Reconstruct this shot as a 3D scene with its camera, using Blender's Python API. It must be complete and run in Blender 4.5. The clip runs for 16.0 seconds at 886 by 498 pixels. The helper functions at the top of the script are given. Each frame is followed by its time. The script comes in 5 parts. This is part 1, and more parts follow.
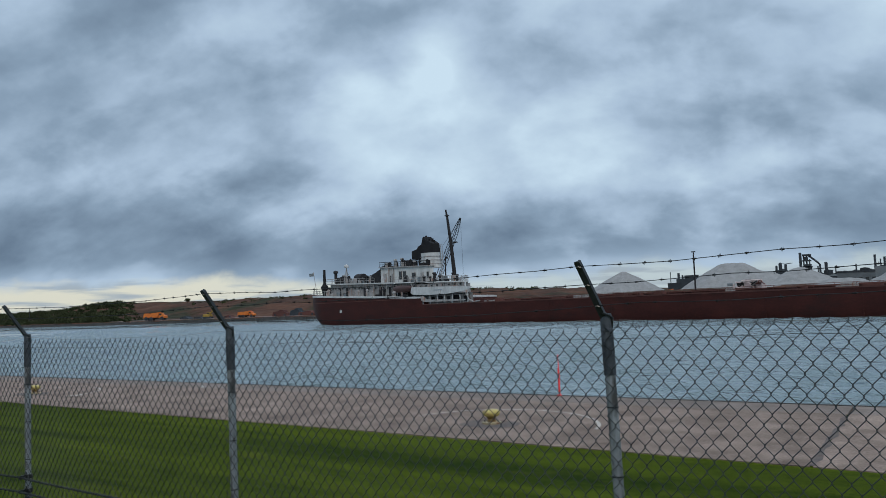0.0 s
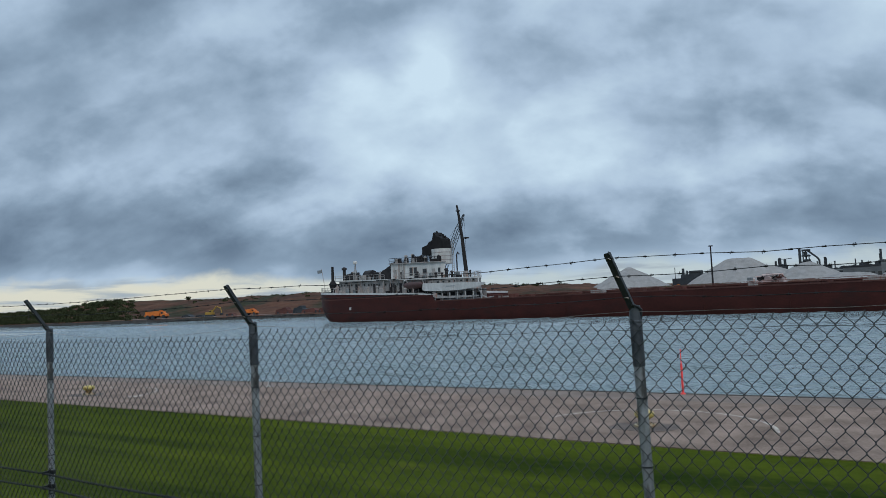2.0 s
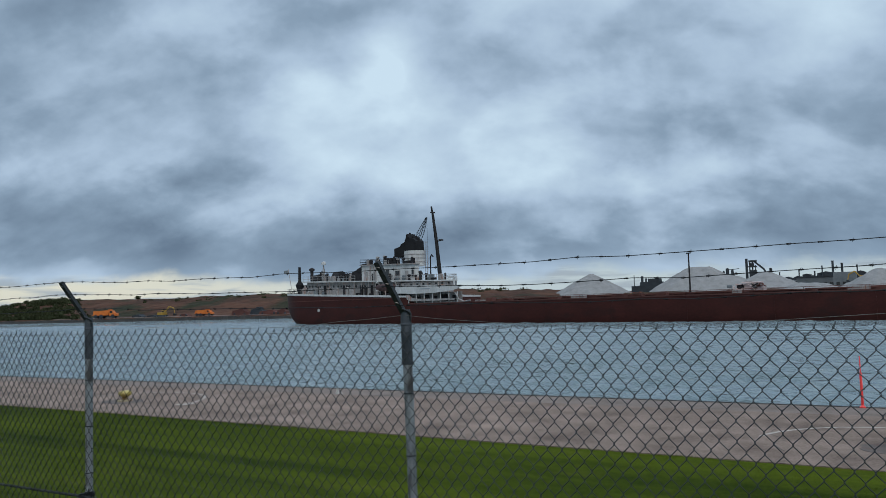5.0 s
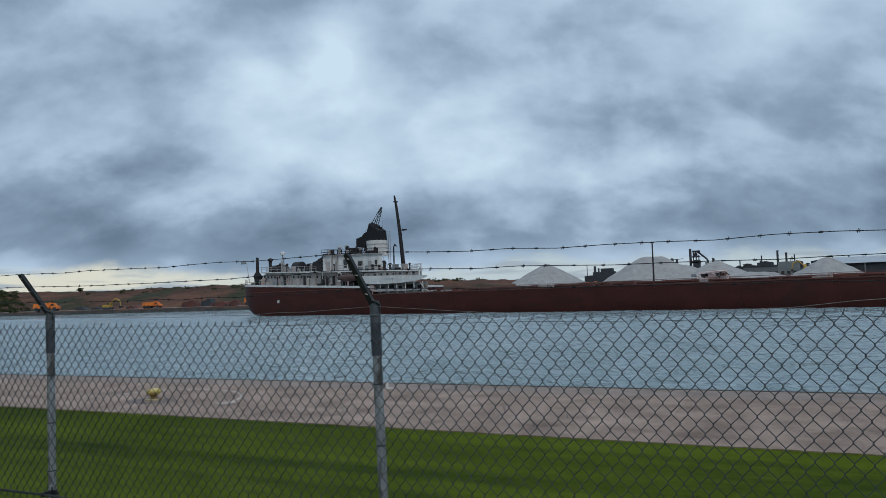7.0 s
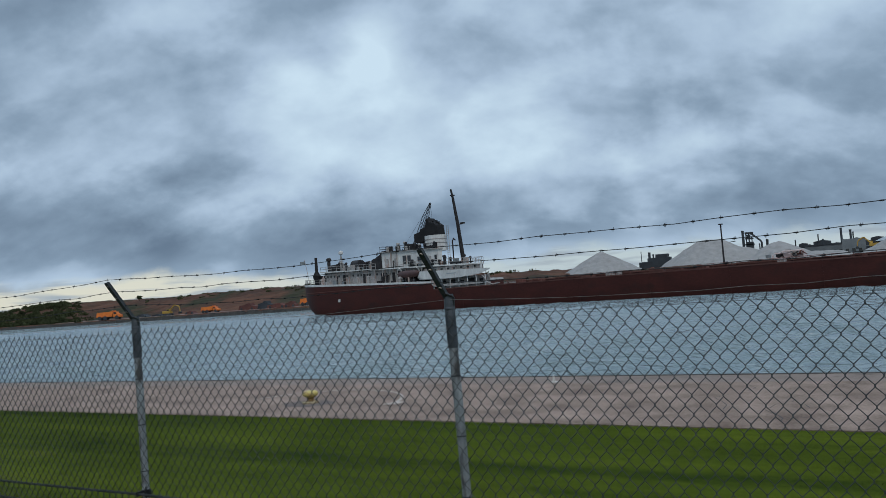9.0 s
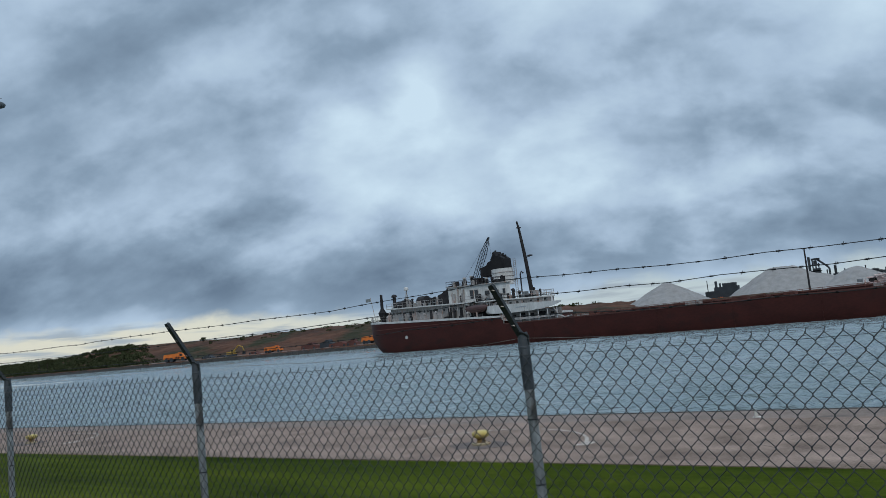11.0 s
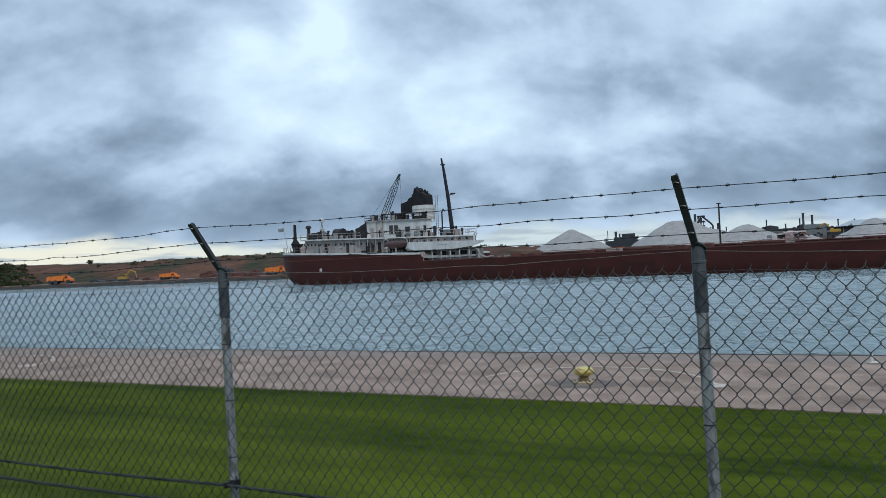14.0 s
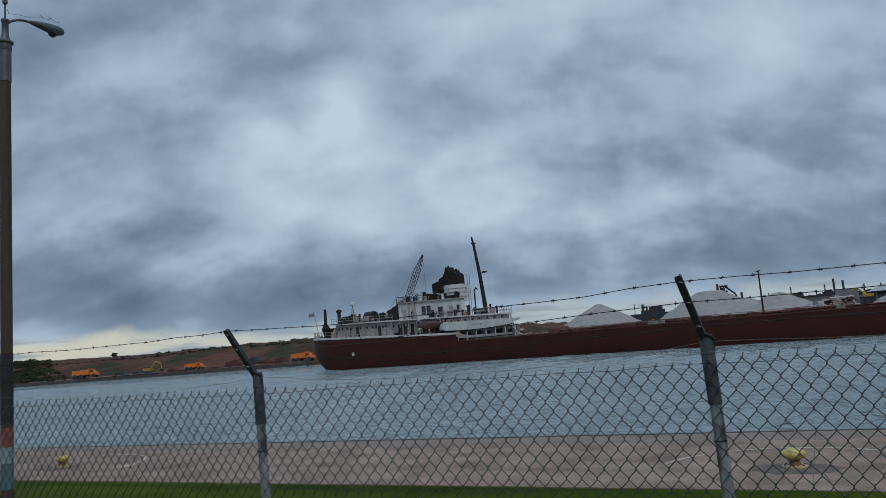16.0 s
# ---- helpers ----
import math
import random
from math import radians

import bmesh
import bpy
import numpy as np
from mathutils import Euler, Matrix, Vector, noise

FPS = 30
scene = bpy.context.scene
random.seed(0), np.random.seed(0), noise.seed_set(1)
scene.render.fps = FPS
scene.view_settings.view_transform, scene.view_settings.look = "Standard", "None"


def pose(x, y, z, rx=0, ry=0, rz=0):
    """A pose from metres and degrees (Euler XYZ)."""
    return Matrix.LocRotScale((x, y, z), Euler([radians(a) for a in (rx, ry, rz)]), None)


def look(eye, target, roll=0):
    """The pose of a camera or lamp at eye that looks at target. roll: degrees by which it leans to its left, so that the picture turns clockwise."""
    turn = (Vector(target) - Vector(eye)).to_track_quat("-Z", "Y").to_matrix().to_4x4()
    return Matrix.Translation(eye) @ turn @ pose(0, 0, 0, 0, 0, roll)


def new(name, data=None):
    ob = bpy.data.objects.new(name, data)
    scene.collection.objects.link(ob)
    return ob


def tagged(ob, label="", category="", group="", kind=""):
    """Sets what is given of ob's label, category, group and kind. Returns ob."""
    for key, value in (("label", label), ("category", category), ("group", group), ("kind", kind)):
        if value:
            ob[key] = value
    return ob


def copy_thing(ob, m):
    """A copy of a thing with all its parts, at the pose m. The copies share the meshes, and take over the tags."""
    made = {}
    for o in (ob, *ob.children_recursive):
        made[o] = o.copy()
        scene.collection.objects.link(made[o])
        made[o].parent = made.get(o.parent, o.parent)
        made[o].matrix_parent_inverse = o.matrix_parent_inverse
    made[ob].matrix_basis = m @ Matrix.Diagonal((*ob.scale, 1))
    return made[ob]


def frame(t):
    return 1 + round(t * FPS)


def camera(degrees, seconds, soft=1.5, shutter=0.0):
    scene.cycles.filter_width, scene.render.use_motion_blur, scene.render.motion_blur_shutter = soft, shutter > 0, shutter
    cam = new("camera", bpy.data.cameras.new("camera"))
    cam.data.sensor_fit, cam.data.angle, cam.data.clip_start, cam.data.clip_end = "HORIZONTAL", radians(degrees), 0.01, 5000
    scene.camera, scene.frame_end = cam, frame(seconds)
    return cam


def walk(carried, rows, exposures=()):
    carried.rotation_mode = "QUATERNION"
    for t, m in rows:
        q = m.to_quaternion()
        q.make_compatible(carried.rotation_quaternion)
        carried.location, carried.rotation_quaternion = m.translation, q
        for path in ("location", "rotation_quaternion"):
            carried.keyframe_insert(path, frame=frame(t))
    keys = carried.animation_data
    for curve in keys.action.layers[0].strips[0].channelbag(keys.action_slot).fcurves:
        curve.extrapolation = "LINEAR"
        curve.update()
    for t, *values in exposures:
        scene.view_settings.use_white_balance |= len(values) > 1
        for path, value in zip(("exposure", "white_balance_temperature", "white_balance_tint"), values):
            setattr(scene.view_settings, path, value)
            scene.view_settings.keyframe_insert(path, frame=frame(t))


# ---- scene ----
cam = camera(62.0, 16.0, soft=0.8)
PATH = [
    (0, (1.708, -3.947, 2.487), (0.6, -2.289, 2.641), -2.2),
    (0.5, (0.913, -3.852, 2.463), (-0.194, -2.196, 2.646), -3.2),
    (1, (0.095, -3.958, 2.459), (-0.986, -2.282, 2.62), -3.0),
    (1.5, (-0.753, -3.989, 2.447), (-1.834, -2.312, 2.578), -2.6),
    (2, (-1.58, -4.059, 2.449), (-2.682, -2.396, 2.595), -2.5),
    (2.5, (-2.457, -4.025, 2.43), (-3.539, -2.35, 2.58), -3.5),
    (3, (-3.318, -4.04, 2.429), (-4.367, -2.345, 2.59), -3.9),
    (3.5, (-4.12, -4.005, 2.381), (-5.161, -2.304, 2.535), -2.9),
    (6, (-8.307, -3.845, 2.387), (-9.24, -2.084, 2.556), -1.0),
    (6.5, (-9.106, -3.866, 2.39), (-9.988, -2.08, 2.568), -1.3),
    (7, (-9.864, -3.975, 2.388), (-10.733, -2.178, 2.512), -1.9),
    (7.5, (-10.63, -4.05, 2.381), (-11.487, -2.246, 2.486), -1.5),
    (8, (-11.469, -4.103, 2.366), (-12.412, -2.342, 2.461), -2.9),
    (10.5, (-15.38, -4.046, 2.412), (-16.387, -2.328, 2.595), -5.4),
    (11, (-16.237, -3.972, 2.408), (-17.322, -2.307, 2.632), -5.5),
    (11.5, (-17.056, -3.913, 2.402), (-18.164, -2.262, 2.615), -3.9),
    (12, (-17.847, -3.817, 2.381), (-18.898, -2.128, 2.582), -2.7),
    (12.5, (-18.58, -3.844, 2.375), (-19.561, -2.112, 2.571), -2.8),
    (13, (-19.348, -3.84, 2.345), (-20.301, -2.082, 2.378), -2.1),
    (13.5, (-20.139, -3.864, 2.249), (-21.075, -2.105, 2.084), -0.3),
    (14, (-20.911, -3.835, 2.324), (-21.775, -2.032, 2.363), -2.6),
    (14.5, (-21.703, -3.819, 2.371), (-22.528, -2.01, 2.589), -3.8),
    (15, (-22.398, -3.843, 2.407), (-23.157, -2.01, 2.664), -3.0),
    (15.5, (-23.147, -3.845, 2.407), (-23.907, -2.019, 2.705), -4.3),
    (16, (-23.871, -3.881, 2.418), (-24.758, -2.107, 2.676), -4.7),
]
walk(cam, [(t, look(e, g, r)) for t, e, g, r in PATH],
     [(0, 0.0), (11.0, 0.0), (11.5, -0.10), (12.0, -0.12), (12.6, -0.08), (13.0, -0.06), (13.5, 0.44), (14.0, 0.33), (14.5, 0.05), (15.5, -0.14), (16.0, -0.27)])

# ---- light ----
SUN_EL, SUN_AZ = 46, 142
world = bpy.data.worlds.new("overcast_sky")
scene.world = world
world.use_nodes = True


def build_sky(nt):
    nt.nodes.clear()
    N, L = nt.nodes.new, nt.links.new

    def val(op, a, b=None, c=None, clamp=False):
        n = N("ShaderNodeMath")
        n.operation, n.use_clamp = op, clamp
        for i, v in enumerate((a, b, c)):
            if v is None:
                continue
            if isinstance(v, (int, float)):
                n.inputs[i].default_value = v
            else:
                L(v, n.inputs[i])
        return n.outputs[0]

    def step(x, lo, hi, a=0.0, b=1.0):
        n = N("ShaderNodeMapRange")
        n.interpolation_type = "SMOOTHSTEP"
        L(x, n.inputs[0])
        for i, v in enumerate((lo, hi, a, b)):
            n.inputs[i + 1].default_value = v
        return n.outputs[0]

    tc = N("ShaderNodeTexCoord")
    sep = N("ShaderNodeSeparateXYZ")
    turn = N("ShaderNodeMapping")
    turn.vector_type = "POINT"
    turn.inputs["Rotation"].default_value = (0, 0, radians(-30))
    L(tc.outputs["Generated"], turn.inputs["Vector"])
    L(turn.outputs[0], sep.inputs[0])
    x, y, z = sep.outputs
    up = val("MAXIMUM", z, 0.0)
    den = val("ADD", up, 0.75)
    px, py = val("DIVIDE", x, den), val("DIVIDE", y, den)
    comb = N("ShaderNodeCombineXYZ")
    L(px, comb.inputs[0]), L(py, comb.inputs[1])

    def clouds(sx, sy, off, scale, detail, rough, dist, rz=0.0):
        m = N("ShaderNodeMapping")
        m.inputs["Location"].default_value = off
        m.inputs["Rotation"].default_value = (0, 0, radians(rz))
        m.inputs["Scale"].default_value = (sx, sy, 1)
        L(comb.outputs[0], m.inputs["Vector"])
        n = N("ShaderNodeTexNoise")
        n.inputs["Scale"].default_value, n.inputs["Detail"].default_value = scale, detail
        n.inputs["Roughness"].default_value, n.inputs["Distortion"].default_value = rough, dist
        L(m.outputs[0], n.inputs["Vector"])
        return n.outputs["Fac"]

    big = clouds(0.9, 1.0, (3.1, 1.7, 0), 2.4, 3, 0.45, 0.15, 12)
    mid = clouds(0.8, 1.0, (7.3, 2.2, 0), 5.5, 5, 0.48, 0.15, 15)
    fine = clouds(0.8, 1.0, (1.3, 9.1, 0), 17.0, 5, 0.55, 0.1, 15)
    # rounded undersides of the deck, some with firmer edges
    puff = step(clouds(0.75, 1.05, (5.2, 4.1, 0), 7.0, 5, 0.5, 0.2, 18), 0.43, 0.59)
    rolls = step(clouds(0.5, 1.5, (2.7, 6.3, 0), 4.6, 4, 0.5, 0.15, 12), 0.38, 0.64)
    v = val("ADD", val("MULTIPLY", big, 0.40), val("ADD", val("MULTIPLY", mid, 0.36), val("MULTIPLY", fine, 0.17)))
    v = val("ADD", v, val("ADD", val("MULTIPLY", puff, 0.060), val("MULTIPLY", rolls, 0.060)))

    # a brighter thin place in the cloud deck, ahead and fairly high
    def thin(az, el, wa, we, amount):
        d = Vector((math.sin(radians(az)) * math.cos(radians(el)), math.cos(radians(az)) * math.cos(radians(el)), math.sin(radians(el))))
        dx = val("DIVIDE", val("SUBTRACT", x, d.x), wa)
        dz = val("DIVIDE", val("SUBTRACT", z, d.z), we)
        r2 = val("ADD", val("MULTIPLY", dx, dx), val("MULTIPLY", dz, dz))
        return val("MULTIPLY", val("POWER", 2.718, val("MULTIPLY", r2, -1.0)), amount)

    for spec in THIN_PLACES:
        v = val("ADD", v, val("MULTIPLY", thin(*spec), val("MULTIPLY", mid, 2.0)))
    # the deck hangs darker low over the horizon, and breaks just above it
    wob = val("ADD", z, val("ADD", val("MULTIPLY", val("SUBTRACT", mid, 0.5), 0.05), val("MULTIPLY", val("SUBTRACT", fine, 0.5), 0.035)))
    low = val("MULTIPLY", step(wob, 0.035, 0.075), step(wob, 0.20, 0.10))
    v = val("SUBTRACT", v, val("MULTIPLY", low, 0.10))
    v = val("ADD", val("MULTIPLY", val("SUBTRACT", v, 0.535), 2.25), 0.60)
    ramp = N("ShaderNodeValToRGB")
    els = ramp.color_ramp.elements
    els[0].position, els[0].color = 0.12, (0.135, 0.198, 0.282, 1)
    els[1].position, els[1].color = 1.0, (0.585, 0.745, 0.875, 1)
    e = els.new(0.40)
    e.color = (0.248, 0.345, 0.462, 1)
    e = els.new(0.62)
    e.color = (0.400, 0.525, 0.675, 1)
    L(v, ramp.inputs[0])

    # clear strip at the horizon: the open sky beyond the deck
    sky = N("ShaderNodeTexSky")
    sky.sky_type, sky.sun_disc = "NISHITA", False
    sky.sun_elevation, sky.sun_rotation = radians(SUN_EL), radians(SUN_AZ)
    sky_s = N("ShaderNodeMix")
    sky_s.data_type, sky_s.blend_type = "RGBA", "MULTIPLY"
    sky_s.inputs[0].default_value = 1.0
    L(sky.outputs[0], sky_s.inputs[6])
    sky_s.inputs[7].default_value = (0.085, 0.08, 0.07, 1)
    haze = N("ShaderNodeMix")
    haze.data_type = "RGBA"
    L(step(x, -0.42, 0.05), haze.inputs[0])
    haze.inputs[6].default_value = (0.74, 0.745, 0.655, 1)
    haze.inputs[7].default_value = (0.50, 0.62, 0.70, 1)
    strip = N("ShaderNodeMix")
    strip.data_type = "RGBA"
    strip.inputs[0].default_value = 0.8
    L(sky_s.outputs[2], strip.inputs[6]), L(haze.outputs[2], strip.inputs[7])
    # level bars of thin cloud in the clear strip
    bars = N("ShaderNodeCombineXYZ")
    L(val("MULTIPLY", x, 1.0), bars.inputs[0]), L(val("MULTIPLY", z, 9.0), bars.inputs[1])
    bar_noise = N("ShaderNodeTexNoise")
    bar_noise.inputs["Scale"].default_value, bar_noise.inputs["Detail"].default_value, bar_noise.inputs["Distortion"].default_value = 9.0, 6, 0.3
    L(bars.outputs[0], bar_noise.inputs["Vector"])
    streak = bar_noise.outputs["Fac"]
    veil = N("ShaderNodeMix")
    veil.data_type = "RGBA"
    L(step(streak, 0.47, 0.66), veil.inputs[0])
    L(strip.outputs[2], veil.inputs[6])
    veil.inputs[7].default_value = (0.36, 0.43, 0.49, 1)
    gap = N("ShaderNodeMix")
    gap.data_type = "RGBA"
    L(step(wob, 0.050, 0.028), gap.inputs[0])
    L(ramp.outputs[0], gap.inputs[6]), L(veil.outputs[2], gap.inputs[7])
    # an overcast sky is brightest overhead
    lift = N("ShaderNodeVectorMath")
    lift.operation = "SCALE"
    L(gap.outputs[2], lift.inputs[0])
    L(step(z, 0.50, 0.95, 1.0, OVERHEAD), lift.inputs[3])
    bg = N("ShaderNodeBackground")
    out = N("ShaderNodeOutputWorld")
    L(lift.outputs[0], bg.inputs[0])
    L(bg.outputs[0], out.inputs[0])


# azimuth, elevation, widths, amount
THIN_PLACES = [(-3.8, 18.8, 0.045, 0.05, 0.15), (-9.0, 18.0, 0.05, 0.05, 0.08), (-1.0, 14.5, 0.07, 0.035, 0.055), (-18.1, 7.4, 0.05, 0.03, 0.06), (19.8, 9.5, 0.07, 0.018, 0.09),
               (13.9, 8.6, 0.05, 0.02, 0.06), (-7.2, 10.7, 0.08, 0.02, 0.05), (-20.5, 12.8, 0.06, 0.03, 0.04), (27.4, 16.5, 0.07, 0.04, 0.06), (18.4, 12.4, 0.11, 0.026, -0.07),
               (21.0, 5.4, 0.13, 0.022, -0.06), (-29.8, 4.4, 0.13, 0.022, -0.06), (-27.9, 14.9, 0.11, 0.05, -0.05), (11.5, 18.4, 0.08, 0.03, -0.04), (-9.0, 14.0, 0.10, 0.06, 0.03), (23.0, 18.0, 0.11, 0.06, -0.06), (-27.0, 6.8, 0.12, 0.03, -0.05), (-10.0, 6.2, 0.10, 0.03, 0.045), (-20.0, 20.0, 0.12, 0.06, 0.05), (-12.5, 16.0, 0.10, 0.08, 0.04), (-12.0, 8.0, 0.10, 0.03, 0.04)]
OVERHEAD = 2.0
build_sky(world.node_tree)
sun = new("sun", bpy.data.lights.new("sun", "SUN"))
sun.data.energy, sun.data.angle, sun.data.color = 1.2, radians(25), (1.0, 0.96, 0.90)
sun.matrix_world = look((60 * math.sin(radians(SUN_AZ)), 60 * math.cos(radians(SUN_AZ)), 65), (0, 0, 0))

# ---- materials ----


def surface(name, dark, light, scale=4.0, rough=0.7, metal=0.0, bump=0.2, fine=40.0, island=0.0, spots=None, spot_scale=1.0, spot_cut=0.6, stretch=(1, 1, 1), dist=0.01, spec=0.5):
    """Two scales of noise between two tones, fine relief, and stains with a shape of their own."""
    m = bpy.data.materials.new(name)
    m.use_nodes = True
    nt = m.node_tree
    N, L = nt.nodes.new, nt.links.new
    b = nt.nodes["Principled BSDF"]
    tc, mp = N("ShaderNodeTexCoord"), N("ShaderNodeMapping")
    mp.inputs["Scale"].default_value = stretch
    L(tc.outputs["Object"], mp.inputs["Vector"])
    n1, n2 = N("ShaderNodeTexNoise"), N("ShaderNodeTexNoise")
    n1.inputs["Scale"].default_value, n1.inputs["Detail"].default_value, n1.inputs["Roughness"].default_value = scale, 6, 0.6
    n2.inputs["Scale"].default_value, n2.inputs["Detail"].default_value = fine, 4
    L(mp.outputs[0], n1.inputs["Vector"]), L(mp.outputs[0], n2.inputs["Vector"])
    add = N("ShaderNodeMath")
    add.operation = "MULTIPLY_ADD"
    L(n2.outputs["Fac"], add.inputs[0])
    add.inputs[1].default_value = 0.5
    L(n1.outputs["Fac"], add.inputs[2])
    rng = N("ShaderNodeMapRange")
    rng.inputs[1].default_value, rng.inputs[2].default_value = 0.5, 1.0
    L(add.outputs[0], rng.inputs[0])
    mix = N("ShaderNodeMix")
    mix.data_type = "RGBA"
    L(rng.outputs[0], mix.inputs[0])
    mix.inputs[6].default_value, mix.inputs[7].default_value = (*dark, 1), (*light, 1)
    colour = mix.outputs[2]
    if spots:
        n3 = N("ShaderNodeTexNoise")
        n3.inputs["Scale"].default_value, n3.inputs["Detail"].default_value, n3.inputs["Roughness"].default_value = spot_scale, 7, 0.65
        L(mp.outputs[0], n3.inputs["Vector"])
        r3 = N("ShaderNodeMapRange")
        r3.inputs[1].default_value, r3.inputs[2].default_value = spot_cut, spot_cut + 0.12
        L(n3.outputs["Fac"], r3.inputs[0])
        mx = N("ShaderNodeMix")
        mx.data_type = "RGBA"
        L(r3.outputs[0], mx.inputs[0]), L(colour, mx.inputs[6])
        mx.inputs[7].default_value = (*spots, 1)
        colour = mx.outputs[2]
    if island:
        geo = N("ShaderNodeNewGeometry")
        info = N("ShaderNodeObjectInfo")
        s = N("ShaderNodeMath")
        L(geo.outputs["Random Per Island"], s.inputs[0]), L(info.outputs["Random"], s.inputs[1])
        fr = N("ShaderNodeMath")
        fr.operation = "FRACT"
        L(s.outputs[0], fr.inputs[0])
        hr = N("ShaderNodeMapRange")
        hr.inputs[3].default_value, hr.inputs[4].default_value = 1 - island, 1 + island
        L(fr.outputs[0], hr.inputs[0])
        hv = N("ShaderNodeHueSaturation")
        L(hr.outputs[0], hv.inputs["Value"]), L(colour, hv.inputs["Color"])
        colour = hv.outputs[0]
    L(colour, b.inputs["Base Color"])
    rr = N("ShaderNodeMapRange")
    rr.inputs[3].default_value, rr.inputs[4].default_value = max(rough - 0.1, 0.02), min(rough + 0.1, 1)
    L(n1.outputs["Fac"], rr.inputs[0]), L(rr.outputs[0], b.inputs["Roughness"])
    b.inputs["Metallic"].default_value = metal
    b.inputs["Specular IOR Level"].default_value = spec
    if bump:
        bp = N("ShaderNodeBump")
        bp.inputs["Strength"].default_value, bp.inputs["Distance"].default_value = bump, dist
        L(add.outputs[0], bp.inputs["Height"]), L(bp.outputs[0], b.inputs["Normal"])
    return m


GALV = surface("galvanised_steel", (0.17, 0.185, 0.20), (0.40, 0.42, 0.44), 14, 0.5, 0.4, 0.15, 70, spots=(0.085, 0.083, 0.082), spot_scale=13, spot_cut=0.49, stretch=(1, 1, 0.35))
SLEEVE = surface("dull_sleeve_steel", (0.026, 0.032, 0.040), (0.080, 0.092, 0.106), 8, 0.6, 0.15, 0.15, 50, spots=(0.15, 0.15, 0.15), spot_scale=9, spot_cut=0.58)
ARM = surface("dark_arm_steel", (0.014, 0.017, 0.019), (0.040, 0.045, 0.049), 12, 0.6, 0.1, 0.15, 70, spots=(0.25, 0.25, 0.24), spot_scale=14, spot_cut=0.70)
WIRE = surface("weathered_wire", (0.010, 0.013, 0.016), (0.050, 0.053, 0.055), 3, 0.38, 0.45, 0.0, 30)
BARB = surface("dark_barbed_wire", (0.008, 0.009, 0.010), (0.028, 0.030, 0.032), 5, 0.65, 0.1, 0.0, 30, spec=0.2)
BRIGHT_WIRE = surface("bright_wire", (0.10, 0.095, 0.09), (0.24, 0.22, 0.20), 5, 0.45, 0.6, 0.0, 30)
CABLE = surface("black_cable", (0.010, 0.012, 0.013), (0.045, 0.050, 0.050), 8, 0.75, 0.0, 0.4, 90, spec=0.2)


def grass_material(name, dark, light, straw, island=0.0, bump=0.0):
    """Mown turf: broad mower bands along the fence, patches, and fine tufts."""
    m = bpy.data.materials.new(name)
    m.use_nodes = True
    nt = m.node_tree
    N, L = nt.nodes.new, nt.links.new
    b = nt.nodes["Principled BSDF"]
    tc = N("ShaderNodeTexCoord")

    def noise_at(scale, stretch, detail=4, rough=0.55, dist=0.0):
        mp, n = N("ShaderNodeMapping"), N("ShaderNodeTexNoise")
        mp.inputs["Scale"].default_value = stretch
        L(tc.outputs["Object"], mp.inputs["Vector"]), L(mp.outputs[0], n.inputs["Vector"])
        n.inputs["Scale"].default_value, n.inputs["Detail"].default_value = scale, detail
        n.inputs["Roughness"].default_value, n.inputs["Distortion"].default_value = rough, dist
        return n.outputs["Fac"]

    def mad(a, k, c):
        n = N("ShaderNodeMath")
        n.operation = "MULTIPLY_ADD"
        L(a, n.inputs[0])
        n.inputs[1].default_value = k
        if isinstance(c, float):
            n.inputs[2].default_value = c
        else:
            L(c, n.inputs[2])
        return n.outputs[0]

    bands = noise_at(0.95, (0.05, 1, 1), 3, 0.5, 0.2)
    patch = noise_at(0.8, (0.45, 1, 1), 5, 0.6)
    tuft = noise_at(7.0, (0.5, 1, 1), 4, 0.7)
    grain = noise_at(45.0, (0.7, 1, 1), 3, 0.7)
    f = mad(bands, 2.0, mad(patch, 1.1, mad(tuft, 1.1, mad(grain, 0.8, -1.96))))
    mix = N("ShaderNodeMix")
    mix.data_type, mix.clamp_factor = "RGBA", True
    L(f, mix.inputs[0])
    mix.inputs[6].default_value, mix.inputs[7].default_value = (*dark, 1), (*light, 1)
    r = N("ShaderNodeMapRange")
    r.inputs[1].default_value, r.inputs[2].default_value, r.inputs[4].default_value = 0.56, 0.78, 0.7
    L(noise_at(1.7, (0.3, 1, 1), 6, 0.7), r.inputs[0])
    mx = N("ShaderNodeMix")
    mx.data_type = "RGBA"
    L(r.outputs[0], mx.inputs[0]), L(mix.outputs[2], mx.inputs[6])
    mx.inputs[7].default_value = (*straw, 1)
    colour = mx.outputs[2]
    if island:
        geo, hr, hv = N("ShaderNodeNewGeometry"), N("ShaderNodeMapRange"), N("ShaderNodeHueSaturation")
        hr.inputs[3].default_value, hr.inputs[4].default_value = 1 - island, 1 + island
        L(geo.outputs["Random Per Island"], hr.inputs[0])
        L(hr.outputs[0], hv.inputs["Value"]), L(colour, hv.inputs["Color"])
        colour = hv.outputs[0]
    L(colour, b.inputs["Base Color"])
    b.inputs["Roughness"].default_value = 0.95
    b.inputs["Specular IOR Level"].default_value = 0.02
    if bump:
        bp = N("ShaderNodeBump")
        bp.inputs["Strength"].default_value, bp.inputs["Distance"].default_value = bump, 0.04
        L(mad(tuft, 1.0, mad(grain, 0.5, 0.0)), bp.inputs["Height"]), L(bp.outputs[0], b.inputs["Normal"])
    return m


